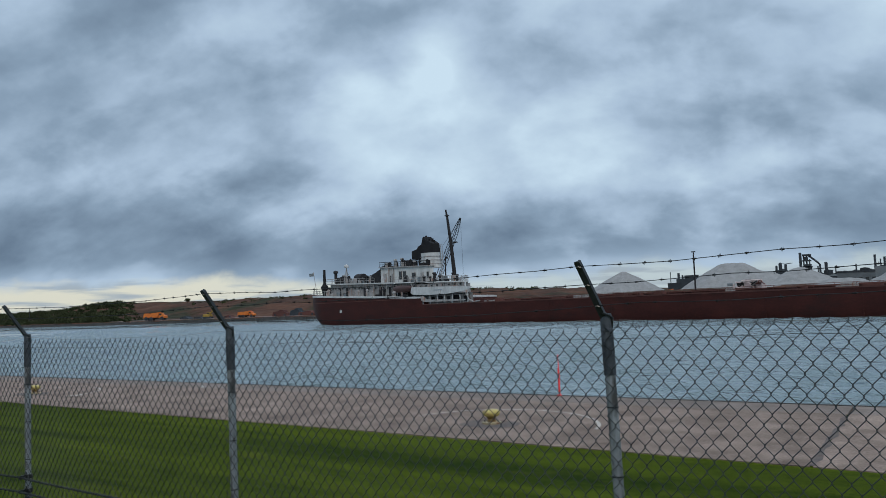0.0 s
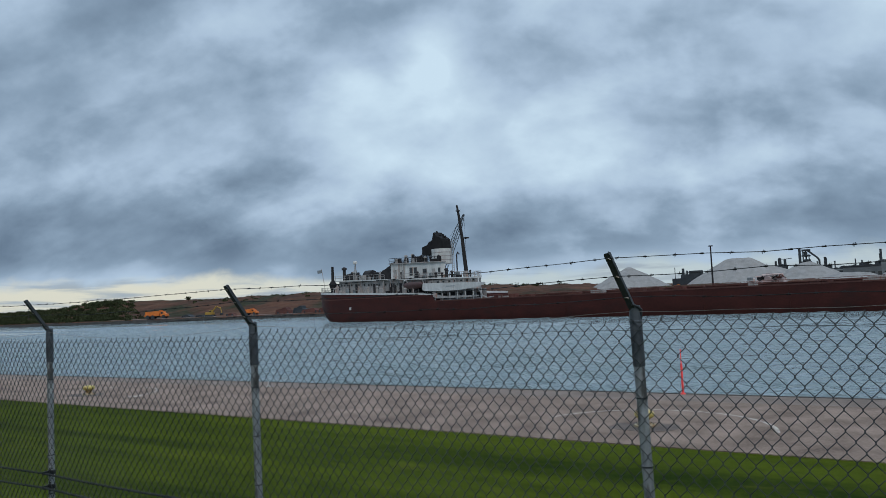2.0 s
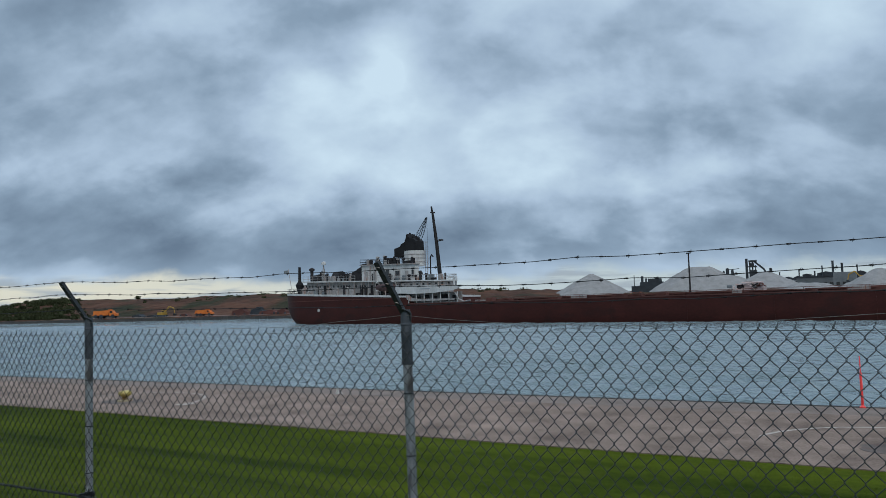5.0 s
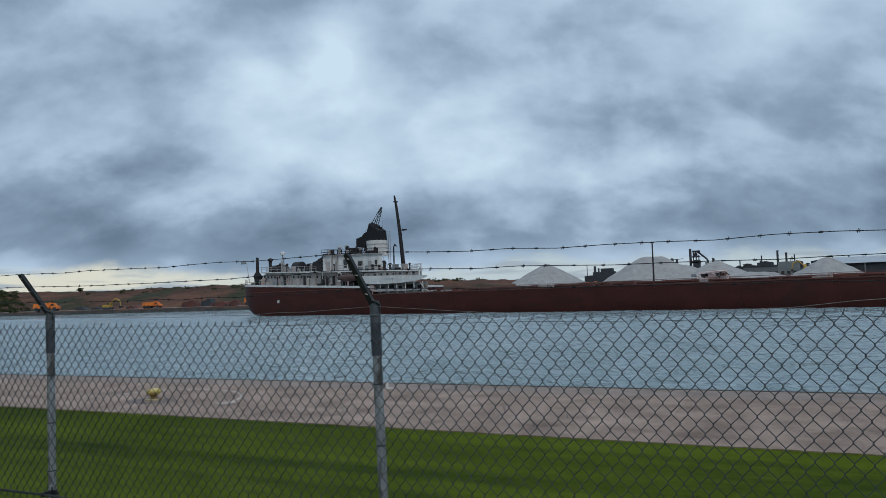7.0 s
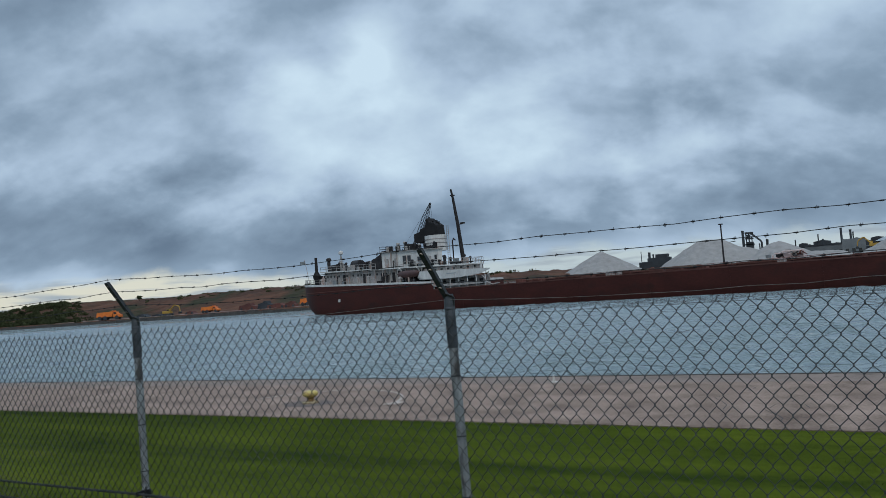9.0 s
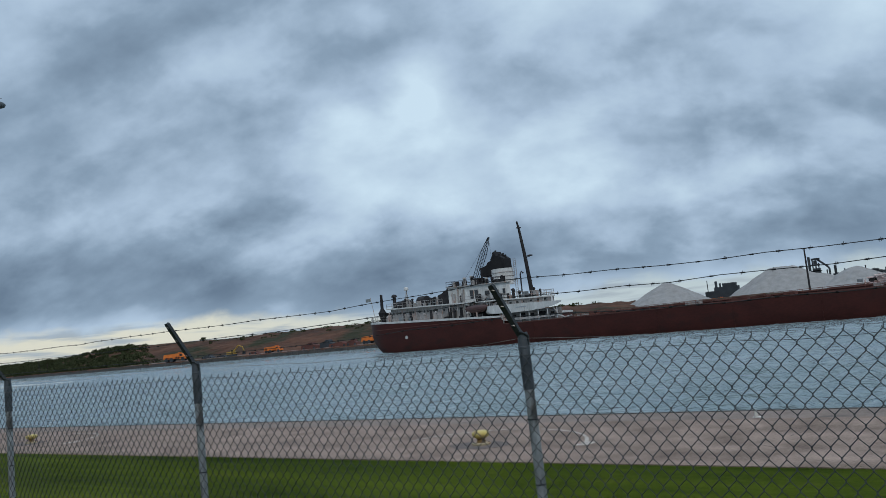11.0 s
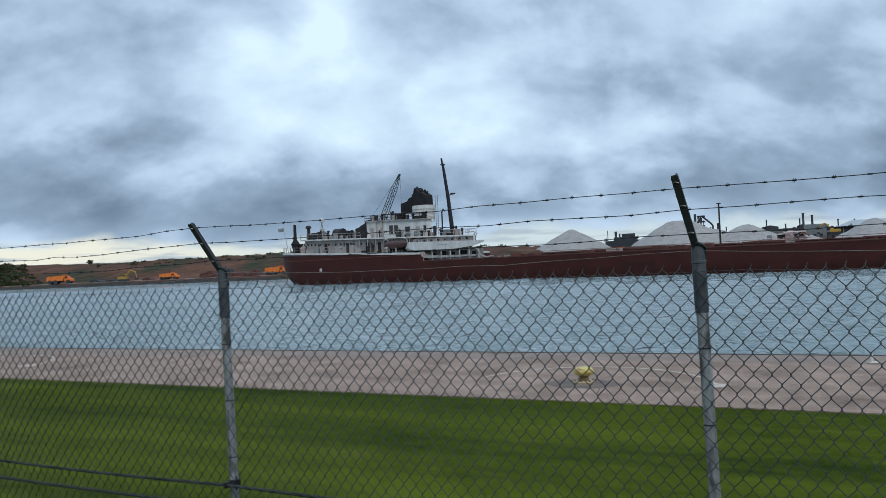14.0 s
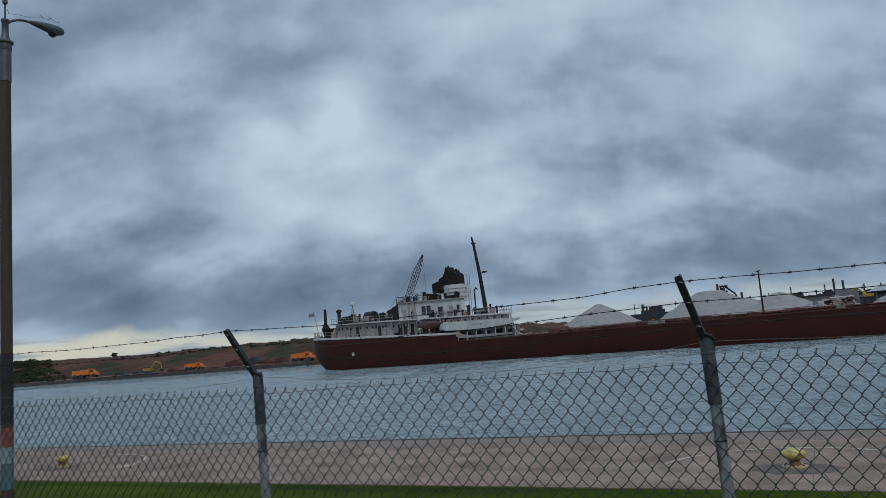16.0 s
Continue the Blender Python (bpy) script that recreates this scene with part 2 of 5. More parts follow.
TIE = surface("black_tie", (0.006, 0.007, 0.009), (0.022, 0.024, 0.028), 8, 0.6, 0.0, 0.2, 60, spec=0.3)
LAWN = grass_material("mown_lawn", (0.016, 0.030, 0.0050), (0.079, 0.103, 0.0094), (0.110, 0.117, 0.019), bump=0.8)
BLADE = grass_material("grass_blades", (0.018, 0.034, 0.0055), (0.083, 0.108, 0.0098), (0.114, 0.121, 0.021), island=0.35)
CONCRETE = surface("pier_concrete", (0.106, 0.074, 0.058), (0.345, 0.256, 0.208), 1.1, 0.95, 0, 0.7, 22, island=0.10, spots=(0.135, 0.094, 0.073), spot_scale=0.55, spot_cut=0.60, dist=0.012, spec=0.1)
COPING = surface("coping_concrete", (0.130, 0.098, 0.080), (0.250, 0.195, 0.165), 1.2, 0.92, 0, 0.5, 30, island=0.06, spots=(0.10, 0.08, 0.07), spot_scale=0.8, spot_cut=0.58, dist=0.012, spec=0.25)
PAD = surface("rusty_bollard_pad", (0.050, 0.038, 0.033), (0.150, 0.112, 0.094), 2.5, 0.9, 0, 0.5, 40, spots=(0.10, 0.05, 0.03), spot_scale=2.0, spot_cut=0.55)
LINE = surface("worn_line_paint", (0.36, 0.31, 0.26), (0.52, 0.47, 0.40), 6, 0.85, 0, 0.2, 60, spots=(0.24, 0.19, 0.165), spot_scale=5, spot_cut=0.47)
YELLOW = surface("bollard_yellow", (0.36, 0.27, 0.06), (0.60, 0.48, 0.15), 6, 0.5, 0, 0.2, 40, spots=(0.20, 0.12, 0.045), spot_scale=6, spot_cut=0.50)
RUST = surface("rusted_yellow_iron", (0.10, 0.045, 0.018), (0.34, 0.22, 0.06), 9, 0.8, 0, 0.3, 50, spots=(0.06, 0.025, 0.012), spot_scale=10, spot_cut=0.5)
BOLBASE = surface("bollard_flange", (0.22, 0.17, 0.09), (0.42, 0.35, 0.22), 6, 0.7, 0, 0.2, 40, spots=(0.2, 0.1, 0.05), spot_scale=6, spot_cut=0.55)
REDPOST = surface("red_marker", (0.70, 0.03, 0.03), (0.85, 0.07, 0.06), 10, 0.5, 0, 0.1, 40)
HULL = surface("oxide_red_hull", (0.030, 0.0072, 0.0055), (0.060, 0.0148, 0.0108), 0.25, 0.6, 0, 0.15, 2.2, spots=(0.030, 0.0105, 0.0085), spot_scale=0.18, spot_cut=0.55, stretch=(1, 1, 2.0), dist=0.05, spec=0.2)
DECKRED = surface("deck_red", (0.06, 0.018, 0.013), (0.13, 0.045, 0.033), 0.6, 0.75, 0, 0.2, 5, island=0.25, dist=0.03)
SHIPWHITE = surface("ship_white_paint", (0.36, 0.36, 0.35), (0.60, 0.60, 0.585), 0.6, 0.5, 0, 0.1, 6, spots=(0.26, 0.18, 0.14), spot_scale=0.8, spot_cut=0.60, stretch=(1.4, 1.4, 0.35), dist=0.02)
SHIPDIRTY = surface("ship_streaked_white", (0.13, 0.122, 0.118), (0.43, 0.415, 0.40), 0.9, 0.6, 0, 0.1, 6, spots=(0.25, 0.13, 0.09), spot_scale=0.9, spot_cut=0.53, stretch=(1.4, 1.4, 0.35), dist=0.02)
BLACK = surface("funnel_black", (0.010, 0.010, 0.011), (0.022, 0.021, 0.022), 0.8, 0.7, 0, 0.15, 6, dist=0.02, spec=0.15)
SHIPDARK = surface("ship_dark_gear", (0.010, 0.010, 0.012), (0.038, 0.035, 0.036), 1.2, 0.7, 0.0, 0.2, 8, island=0.3, dist=0.02, spec=0.2)
PINK = surface("faded_pink_machinery", (0.46, 0.34, 0.32), (0.70, 0.60, 0.58), 1.2, 0.7, 0, 0.2, 8, island=0.25, dist=0.02)
GLASS = surface("dark_port_glass", (0.012, 0.015, 0.018), (0.03, 0.035, 0.04), 2, 0.12, 0, 0.0, 10)
LIFERED = surface("lifeboat_dark_red", (0.035, 0.014, 0.012), (0.070, 0.030, 0.026), 2, 0.55, 0, 0.1, 10)
GRAVEL = surface("limestone_gravel", (0.20, 0.195, 0.188), (0.30, 0.292, 0.285), 0.5, 0.95, 0, 0.8, 3.0, spots=(0.225, 0.205, 0.19), spot_scale=0.10, spot_cut=0.58, dist=0.3, spec=0.2)
REDEARTH = surface("red_earth", (0.034, 0.020, 0.015), (0.125, 0.060, 0.038), 0.07, 0.95, 0, 1.0, 0.5, spots=(0.030, 0.031, 0.017), spot_scale=0.05, spot_cut=0.49, stretch=(0.5, 0.5, 2.0), dist=1.2, spec=0.1)
PALEDIRT = surface("pale_pink_gravel", (0.20, 0.155, 0.14), (0.34, 0.27, 0.25), 0.15, 0.95, 0, 0.4, 1.5, dist=0.2, spec=0.15)
SCRUB = surface("dark_scrub", (0.024, 0.033, 0.015), (0.056, 0.062, 0.030), 0.12, 0.9, 0, 0.3, 4, island=0.22, spec=0.05)
ORANGE = surface("machine_orange", (0.48, 0.10, 0.010), (0.70, 0.20, 0.025), 1.0, 0.55, 0, 0.1, 8, spots=(0.16, 0.07, 0.03), spot_scale=0.8, spot_cut=0.6)
MACHYELLOW = surface("machine_yellow", (0.27, 0.16, 0.018), (0.44, 0.28, 0.045), 1.0, 0.5, 0, 0.1, 8)
FARGREY = surface("far_grey_steel", (0.10, 0.12, 0.13), (0.19, 0.21, 0.22), 0.3, 0.7, 0.1, 0.2, 3, island=0.25)
FARDARK = surface("far_dark_steel", (0.014, 0.019, 0.024), (0.038, 0.046, 0.054), 0.4, 0.8, 0.0, 0.2, 3, island=0.3)
TEALROOF = surface("teal_shed", (0.05, 0.11, 0.13), (0.09, 0.17, 0.19), 0.3, 0.6, 0, 0.1, 3)
ROOFGREY = surface("pale_roof", (0.22, 0.25, 0.27), (0.32, 0.35, 0.37), 0.3, 0.6, 0, 0.1, 3)
QUAY = surface("dark_quay_stone", (0.030, 0.029, 0.028), (0.085, 0.078, 0.072), 0.4, 0.9, 0, 0.6, 2.5, dist=0.2)
WOODPOLE = surface("dark_wood_pole", (0.028, 0.020, 0.015), (0.070, 0.046, 0.032), 5, 0.85, 0, 0.5, 50, spots=(0.095, 0.045, 0.025), spot_scale=1.1, spot_cut=0.52, stretch=(1, 1, 0.12), dist=0.02)
POSTERRED = surface("faded_red_sticker", (0.10, 0.02, 0.016), (0.30, 0.09, 0.06), 6, 0.6, 0, 0.1, 30, spots=(0.35, 0.33, 0.30), spot_scale=5, spot_cut=0.55)
POSTERTEAL = surface("pale_teal_sticker", (0.10, 0.17, 0.18), (0.28, 0.40, 0.38), 5, 0.6, 0, 0.1, 30, spots=(0.04, 0.10, 0.20), spot_scale=5, spot_cut=0.55)
LAMPPALE = surface("pale_weathered_metal", (0.42, 0.40, 0.37), (0.62, 0.60, 0.56), 8, 0.6, 0.1, 0.2, 40, spots=(0.25, 0.18, 0.13), spot_scale=9, spot_cut=0.6)
LAMPGREY = surface("lamp_grey", (0.05, 0.06, 0.065), (0.10, 0.115, 0.12), 6, 0.5, 0.3, 0.1, 40)


def water_material():
    m = bpy.data.materials.new("canal_water")
    m.use_nodes = True
    nt = m.node_tree
    N, L = nt.nodes.new, nt.links.new
    b = nt.nodes["Principled BSDF"]
    b.inputs["Base Color"].default_value = (0.208, 0.268, 0.284, 1)
    b.inputs["Roughness"].default_value = 0.06
    b.inputs["IOR"].default_value = 1.33
    tc, mp = N("ShaderNodeTexCoord"), N("ShaderNodeMapping")
    mp.inputs["Rotation"].default_value = (0, 0, radians(14))
    mp.inputs["Scale"].default_value = (0.45, 1.0, 1)
    L(tc.outputs["Object"], mp.inputs["Vector"])
    h = None
    for sc, amp in ((1.1, 1.0), (2.8, 0.62), (7.5, 0.26), (20.0, 0.07)):
        n = N("ShaderNodeTexNoise")
        n.inputs["Scale"].default_value, n.inputs["Detail"].default_value, n.inputs["Distortion"].default_value = sc, 3, 0.4
        L(mp.outputs[0], n.inputs["Vector"])
        k = N("ShaderNodeMath")
        k.operation = "MULTIPLY_ADD"
        L(n.outputs["Fac"], k.inputs[0])
        k.inputs[1].default_value = amp
        if h is None:
            k.inputs[2].default_value = 0
        else:
            L(h, k.inputs[2])
        h = k.outputs[0]
    bp = N("ShaderNodeBump")
    bp.inputs["Strength"].default_value, bp.inputs["Distance"].default_value = 1.0, 0.8
    L(h, bp.inputs["Height"]), L(bp.outputs[0], b.inputs["Normal"])
    return m


WATER = water_material()

# ---- mesh helpers ----


def box(bm, x0, y0, z0, x1, y1, z1, m=None):
    vs = [bm.verts.new(Vector(p) if m is None else m @ Vector(p)) for p in
          ((x0, y0, z0), (x1, y0, z0), (x1, y1, z0), (x0, y1, z0), (x0, y0, z1), (x1, y0, z1), (x1, y1, z1), (x0, y1, z1))]
    for f in ((3, 2, 1, 0), (4, 5, 6, 7), (0, 1, 5, 4), (1, 2, 6, 5), (2, 3, 7, 6), (3, 0, 4, 7)):
        bm.faces.new([vs[i] for i in f])


def tube(bm, pts, r, n=8, caps=True):
    """A round bar along points; r is one radius or one for each point."""
    pts = [Vector(p) for p in pts]
    rs = r if isinstance(r, (list, tuple)) else [r] * len(pts)
    rings = []
    side = None
    for i, p in enumerate(pts):
        d = (pts[min(i + 1, len(pts) - 1)] - pts[max(i - 1, 0)]).normalized()
        if side is None:
            side = d.orthogonal().normalized()
        side = (side - d * side.dot(d)).normalized()
        up = d.cross(side)
        rings.append([bm.verts.new(p + (side * math.cos(k * math.tau / n) + up * math.sin(k * math.tau / n)) * rs[i]) for k in range(n)])
    for a, b in zip(rings, rings[1:]):
        for k in range(n):
            bm.faces.new((a[k], a[(k + 1) % n], b[(k + 1) % n], b[k]))
    if caps:
        bm.faces.new(rings[0][::-1]), bm.faces.new(rings[-1])


def turned(bm, profile, n=20, cx=0.0, cy=0.0):
    """A solid of revolution about the upright through cx, cy, from (radius, height) pairs."""
    tube(bm, [(cx, cy, z + i * 1e-5) for i, (_, z) in enumerate(profile)], [max(r, 0.001) for r, _ in profile], n)


def prism(bm, outline, z0, z1, top=None):
    """An upright prism from a plan outline; top is another outline for a tapered one."""
    a = [bm.verts.new((x, y, z0)) for x, y in outline]
    b = [bm.verts.new((x, y, z1)) for x, y in (top or outline)]
    n = len(a)
    for i in range(n):
        bm.faces.new((a[i], a[(i + 1) % n], b[(i + 1) % n], b[i]))
    bm.faces.new(a[::-1]), bm.faces.new(b)


def slab_side(bm, outline, y0, y1):
    """A body with its outline in the x-z plane, between two depths."""
    a = [bm.verts.new((x, y0, z)) for x, z in outline]
    b = [bm.verts.new((x, y1, z)) for x, z in outline]
    n = len(a)
    for i in range(n):
        bm.faces.new((a[i], a[(i + 1) % n], b[(i + 1) % n], b[i]))
    bm.faces.new(a[::-1]), bm.faces.new(b)


def finish(name, bm, material, smooth=False, bevel=0.0):
    if bevel:
        bmesh.ops.bevel(bm, geom=bm.edges[:], offset=bevel, segments=2, affect="EDGES", profile=0.5)
    bmesh.ops.recalc_face_normals(bm, faces=bm.faces[:])
    me = bpy.data.meshes.new(name)
    bm.to_mesh(me)
    bm.free()
    me.materials.append(material)
    if smooth:
        me.shade_smooth()
        me.set_sharp_from_angle(angle=radians(38))
    return me


def thing(name, label, category, at=None, group="", kind=""):
    ob = tagged(new(name), label, category, group, kind)
    if at is not None:
        ob.matrix_basis = at
    return ob


def part(name, bm, material, parent, label="", smooth=False, bevel=0.0):
    ob = new(name, finish(name, bm, material, smooth, bevel))
    ob.parent = parent
    return tagged(ob, label)


def solid(name, bm, material, label, category, kind="", smooth=False, group=""):
    return tagged(new(name, finish(name, bm, material, smooth)), label, category, group, kind)


def grid_mesh(name, xs, ys, height, material, smooth=True):
    """A sheet over xs by ys with z from height(X, Y)."""
    X, Y = np.meshgrid(xs, ys)
    Z = height(X, Y)
    v = np.stack([X.ravel(), Y.ravel(), Z.ravel()], 1)
    nx, ny = len(xs), len(ys)
    i = (np.arange(ny - 1)[:, None] * nx + np.arange(nx - 1)[None]).ravel()
    f = np.stack([i, i + 1, i + 1 + nx, i + nx], 1)
    me = bpy.data.meshes.new(name)
    me.from_pydata(v.tolist(), [], f.tolist())
    me.materials.append(material)
    if smooth:
        me.shade_smooth()
    return new(name, me)


def bumps(X, Y, seed, waves=9, lo=20.0, hi=120.0):
    """A smooth uneven field of sines, about -1 to 1."""
    r = np.random.RandomState(seed)
    z = np.zeros_like(X, dtype=float)
    for _ in range(waves):
        a, l, p = r.uniform(0, math.tau), r.uniform(lo, hi), r.uniform(0, math.tau)
        z += np.sin((X * math.cos(a) + Y * math.sin(a)) * math.tau / l + p)
    return z / math.sqrt(waves) * 0.7


# ---- ground, pier and water ----
WATER_Z = -0.7
GRASS_END = 7.85


def lawn_height(X, Y):
    return 0.11 - 0.125 * np.clip(Y / GRASS_END, 0, 1) - 2.0 * (Y > 13)


lawn = grid_mesh("ground", np.array([-1500, -300, -90, -60, -45, -30, -15, 0, 15, 40, 300, 1500.0]),
                 np.array([-1500, -200, -40, -12, -4, -2, 0, 1.5, 3, 4.5, 6, 7.85, 8.1, 12, 13.1]), lambda X, Y: lawn_height(X, np.minimum(Y, 12.9)), LAWN)
tagged(lawn, "mown green lawn between the path and the pier", "lawn", kind="structure")


def edge_y(x):
    return 14.45 + 0.022 * x


def sea(X, Y):
    r = np.random.RandomState(4)
    z = np.zeros_like(X)
    for i in range(26):
        l = r.uniform(0.7, 3.2)
        a = radians(104 + r.normal(0, 26))
        amp = 0.024 * l * r.uniform(0.5, 1.0)
        ph = (X * math.cos(a) + Y * math.sin(a)) * math.tau / l + r.uniform(0, math.tau)
        z += amp * (np.sin(ph) + 0.25 * np.sin(2 * ph + 0.6))
    gust = 0.65 + 0.35 * bumps(X, Y, 7, 6, 15, 60)
    fade = np.clip((Y - 9) / 4, 0, 1) * np.clip((160 - Y) / 30, 0, 1) * (1 - 0.55 * np.clip((Y - 55) / 35, 0, 1))
    return WATER_Z + z * gust * fade


wy = np.concatenate([np.arange(9, 40, 0.25), np.arange(40, 75, 0.4), np.arange(75, 160, 0.9), [162, 200, 300, 600, 1500, 4500]])
wx = np.concatenate([[-4500, -1500, -600, -320, -220], np.arange(-180, -90, 1.0), np.arange(-90, 25, 0.45), [40, 80, 160, 400, 1500, 4500]])
tagged(grid_mesh("water", wx, wy, sea, WATER), "choppy grey-green canal water", "water", kind="structure")

# pier: one thing, its slabs and coping blocks as pieces
pier = thing("pier", "pinkish grey concrete pier along the canal", "pier", kind="structure")
bm = bmesh.new()
box(bm, -1500, 8.0, -6.0, 600, 12.0, -0.12)
part("pier_core", bm, QUAY, pier)
JOINT = 12.15
for k in range(-12, 4):
    x0, x1 = k * JOINT + (0.026 if k == 0 else 0.003), (k + 1) * JOINT - (0.026 if k == -1 else 0.003)
    bm = bmesh.new()
    a, b = edge_y(x0), edge_y(x1)
    prism(bm, [(x0, GRASS_END), (x1, GRASS_END), (x1, b - 1.35), (x0, a - 1.35)], -0.3, 0.0)
    part("slab", bm, CONCRETE, pier)
    bm = bmesh.new()
    prism(bm, [(x0, a - 1.335), (x1, b - 1.335), (x1, b), (x0, a)], -3.0, -0.012)
    part("coping_block", bm, COPING, pier)
    bm = bmesh.new()
    prism(bm, [(x0, a - 0.10), (x1, b - 0.10), (x1, b + 0.02), (x0, a + 0.02)], -0.30, 0.0)
    part("edge_bar", bm, QUAY, pier, "dark steel bar along the pier edge")
# ---- fence ----
POSTS = [12.3, 9.25, 6.2, 3.18, 0.15, -3.0, -6.12, -9.13, -12.27, -15.32, -18.32, -21.36, -24.40, -27.26, -30.25, -33.3, -36.35, -39.4, -42.45, -45.5, -48.55, -51.6, -54.65]
fence = thing("fence", "galvanised chain-link fence topped with barbed wire", "fence")
STRAND_UP = {3.18: 0.05, 6.2: 0.06, -9.13: -0.02, -12.27: 0.03, -15.32: 0.03, -18.32: 0.05, -27.26: 0.02, -30.25: 0.04, -33.3: 0.05}
LONG_ARMS = {-21.36: 1.10}
RAISED = {0.15: 0.045, -3.0: 0.025, 3.18: 0.10, 6.2: 0.10, -27.26: -0.025, -30.25: -0.02}
FABRIC_Z0, FABRIC_Z1 = 0.14, 2.24
BEND_Z, TIP = 2.335, Vector((-0.06, -0.22, 0.355))


def lean(x):
    """Small uneven tilt of a post."""
    return 0.012 * math.sin(x * 1.7), 0.01 * math.cos(x * 2.3)


bm = bmesh.new()
turned(bm, [(0.0295, -0.5), (0.0295, BEND_Z - 0.30)], 14)
post_mesh = finish("post", bm, GALV, True)
bm = bmesh.new()
turned(bm, [(0.0330, BEND_Z - 0.31), (0.0340, BEND_Z - 0.30), (0.0340, BEND_Z - 0.03), (0.032, BEND_Z + 0.0), (0.030, BEND_Z + 0.03)], 14)
sleeve_mesh = finish("sleeve", bm, SLEEVE, True)
bm = bmesh.new()
base = Vector((0, 0, BEND_Z - 0.035))
STRANDS = (0.89, 0.61, 0.28)


def angle_bar(bm, a, b, wide, thick):
    """A rolled steel angle from a to b, its back towards the lawn, with a rounded tip."""
    d = (b - a).normalized()
    sx = d.cross(Vector((0, 1, 0))).normalized()
    sy = sx.cross(d)
    half = wide / 2
    profile = [(-half, 0), (half, 0), (half, thick), (thick - half, thick), (thick - half, wide * 0.8), (-half, wide * 0.8)]
    rings = []
    for p, k in ((a, 1.0), (b - d * 0.012, 1.0), (b, 0.72)):
        rings.append([bm.verts.new(p + sx * u * k + sy * v * k) for u, v in profile])
    for r0, r1 in zip(rings, rings[1:]):
        for q in range(6):
            bm.faces.new((r0[q], r0[(q + 1) % 6], r1[(q + 1) % 6], r1[q]))
    bm.faces.new(rings[0][::-1]), bm.faces.new(rings[-1])


angle_bar(bm, base + TIP * 0.02, base + TIP, 0.034, 0.006)
arm_mesh = finish("arm", bm, ARM)
# the strap that bends from the arm down to the cap of the post
bm = bmesh.new()
tube(bm, [base + TIP * 0.20 + Vector((0.012, 0.0, 0.0)), base + TIP * 0.16 + Vector((0.036, 0.01, 0.0)), Vector((0.038, -0.005, BEND_Z + 0.005)), Vector((0.030, 0, BEND_Z - 0.05))], 0.0075, 6)
strap_mesh = finish("strap", bm, ARM, True)
bm = bmesh.new()
turned(bm, [(0.0342, BEND_Z - 0.068), (0.0366, BEND_Z - 0.066), (0.0366, BEND_Z - 0.056), (0.0342, BEND_Z - 0.054)], 14)
rim_mesh = finish("rim", bm, SLEEVE, True)
clip_meshes = []
for f in STRANDS:
    bm = bmesh.new()
    c = base + TIP * f + Vector((0, -0.008, 0.006))
    tube(bm, [c + Vector((-0.012, 0, 0.003)), c + Vector((0, -0.006, 0.005)), c + Vector((0.012, 0, 0.0))], 0.0034, 5)
    clip_meshes.append(finish("wire_clip", bm, BRIGHT_WIRE))
band_meshes = []
for zz in (0.79, 0.93):
    bm = bmesh.new()
    tube(bm, [(0, 0, zz - 0.022), (0, 0, zz - 0.018), (0, 0, zz + 0.018), (0, 0, zz + 0.022)], [0.036, 0.042, 0.042, 0.036], 14)
    box(bm, -0.012, -0.088, zz - 0.018, 0.012, -0.030, zz + 0.018)
    tube(bm, [(0.03, -0.05, zz), (0.055, -0.06, zz + 0.012), (0.070, -0.055, zz + 0.035), (0.062, -0.05, zz + 0.055)], 0.007, 5)
    tube(bm, [(0.03, -0.05, zz), (0.058, -0.055, zz - 0.012), (0.066, -0.05, zz - 0.034)], 0.006, 5)
    band_meshes.append(("cable_band", finish("cable_band", bm, TIE)))
for zz in np.linspace(0.35, 1.85, 5):
    bm = bmesh.new()
    turned(bm, [(0.0342, zz - 0.004), (0.0330, zz), (0.0342, zz + 0.004)], 10)
    band_meshes.append(("tie_wire", finish("tie_wire", bm, WIRE)))
for x in POSTS:
    tx, ty = lean(x)
    post = new("post", post_mesh)
    post.parent = fence
    post.matrix_basis = pose(x + 0.047, 0, RAISED.get(x, 0.0)) @ Matrix.Rotation(ty * 0.3, 4, "X") @ Matrix.Rotation(-0.020 + tx * 0.3, 4, "Y")
    for nm, me in (("sleeve", sleeve_mesh), ("strap", strap_mesh), ("rim", rim_mesh), *band_meshes):
        c = new(nm, me)
        c.parent = post
    arm = new("arm", arm_mesh)
    arm.parent = post
    for me in clip_meshes:
        c = new("wire_clip", me)
        c.parent = arm
    tall = LONG_ARMS.get(x, 1.0)
    arm.matrix_basis = Matrix.Translation(base) @ Matrix.Diagonal((1, 1, tall, 1)) @ Matrix.Translation(-base)


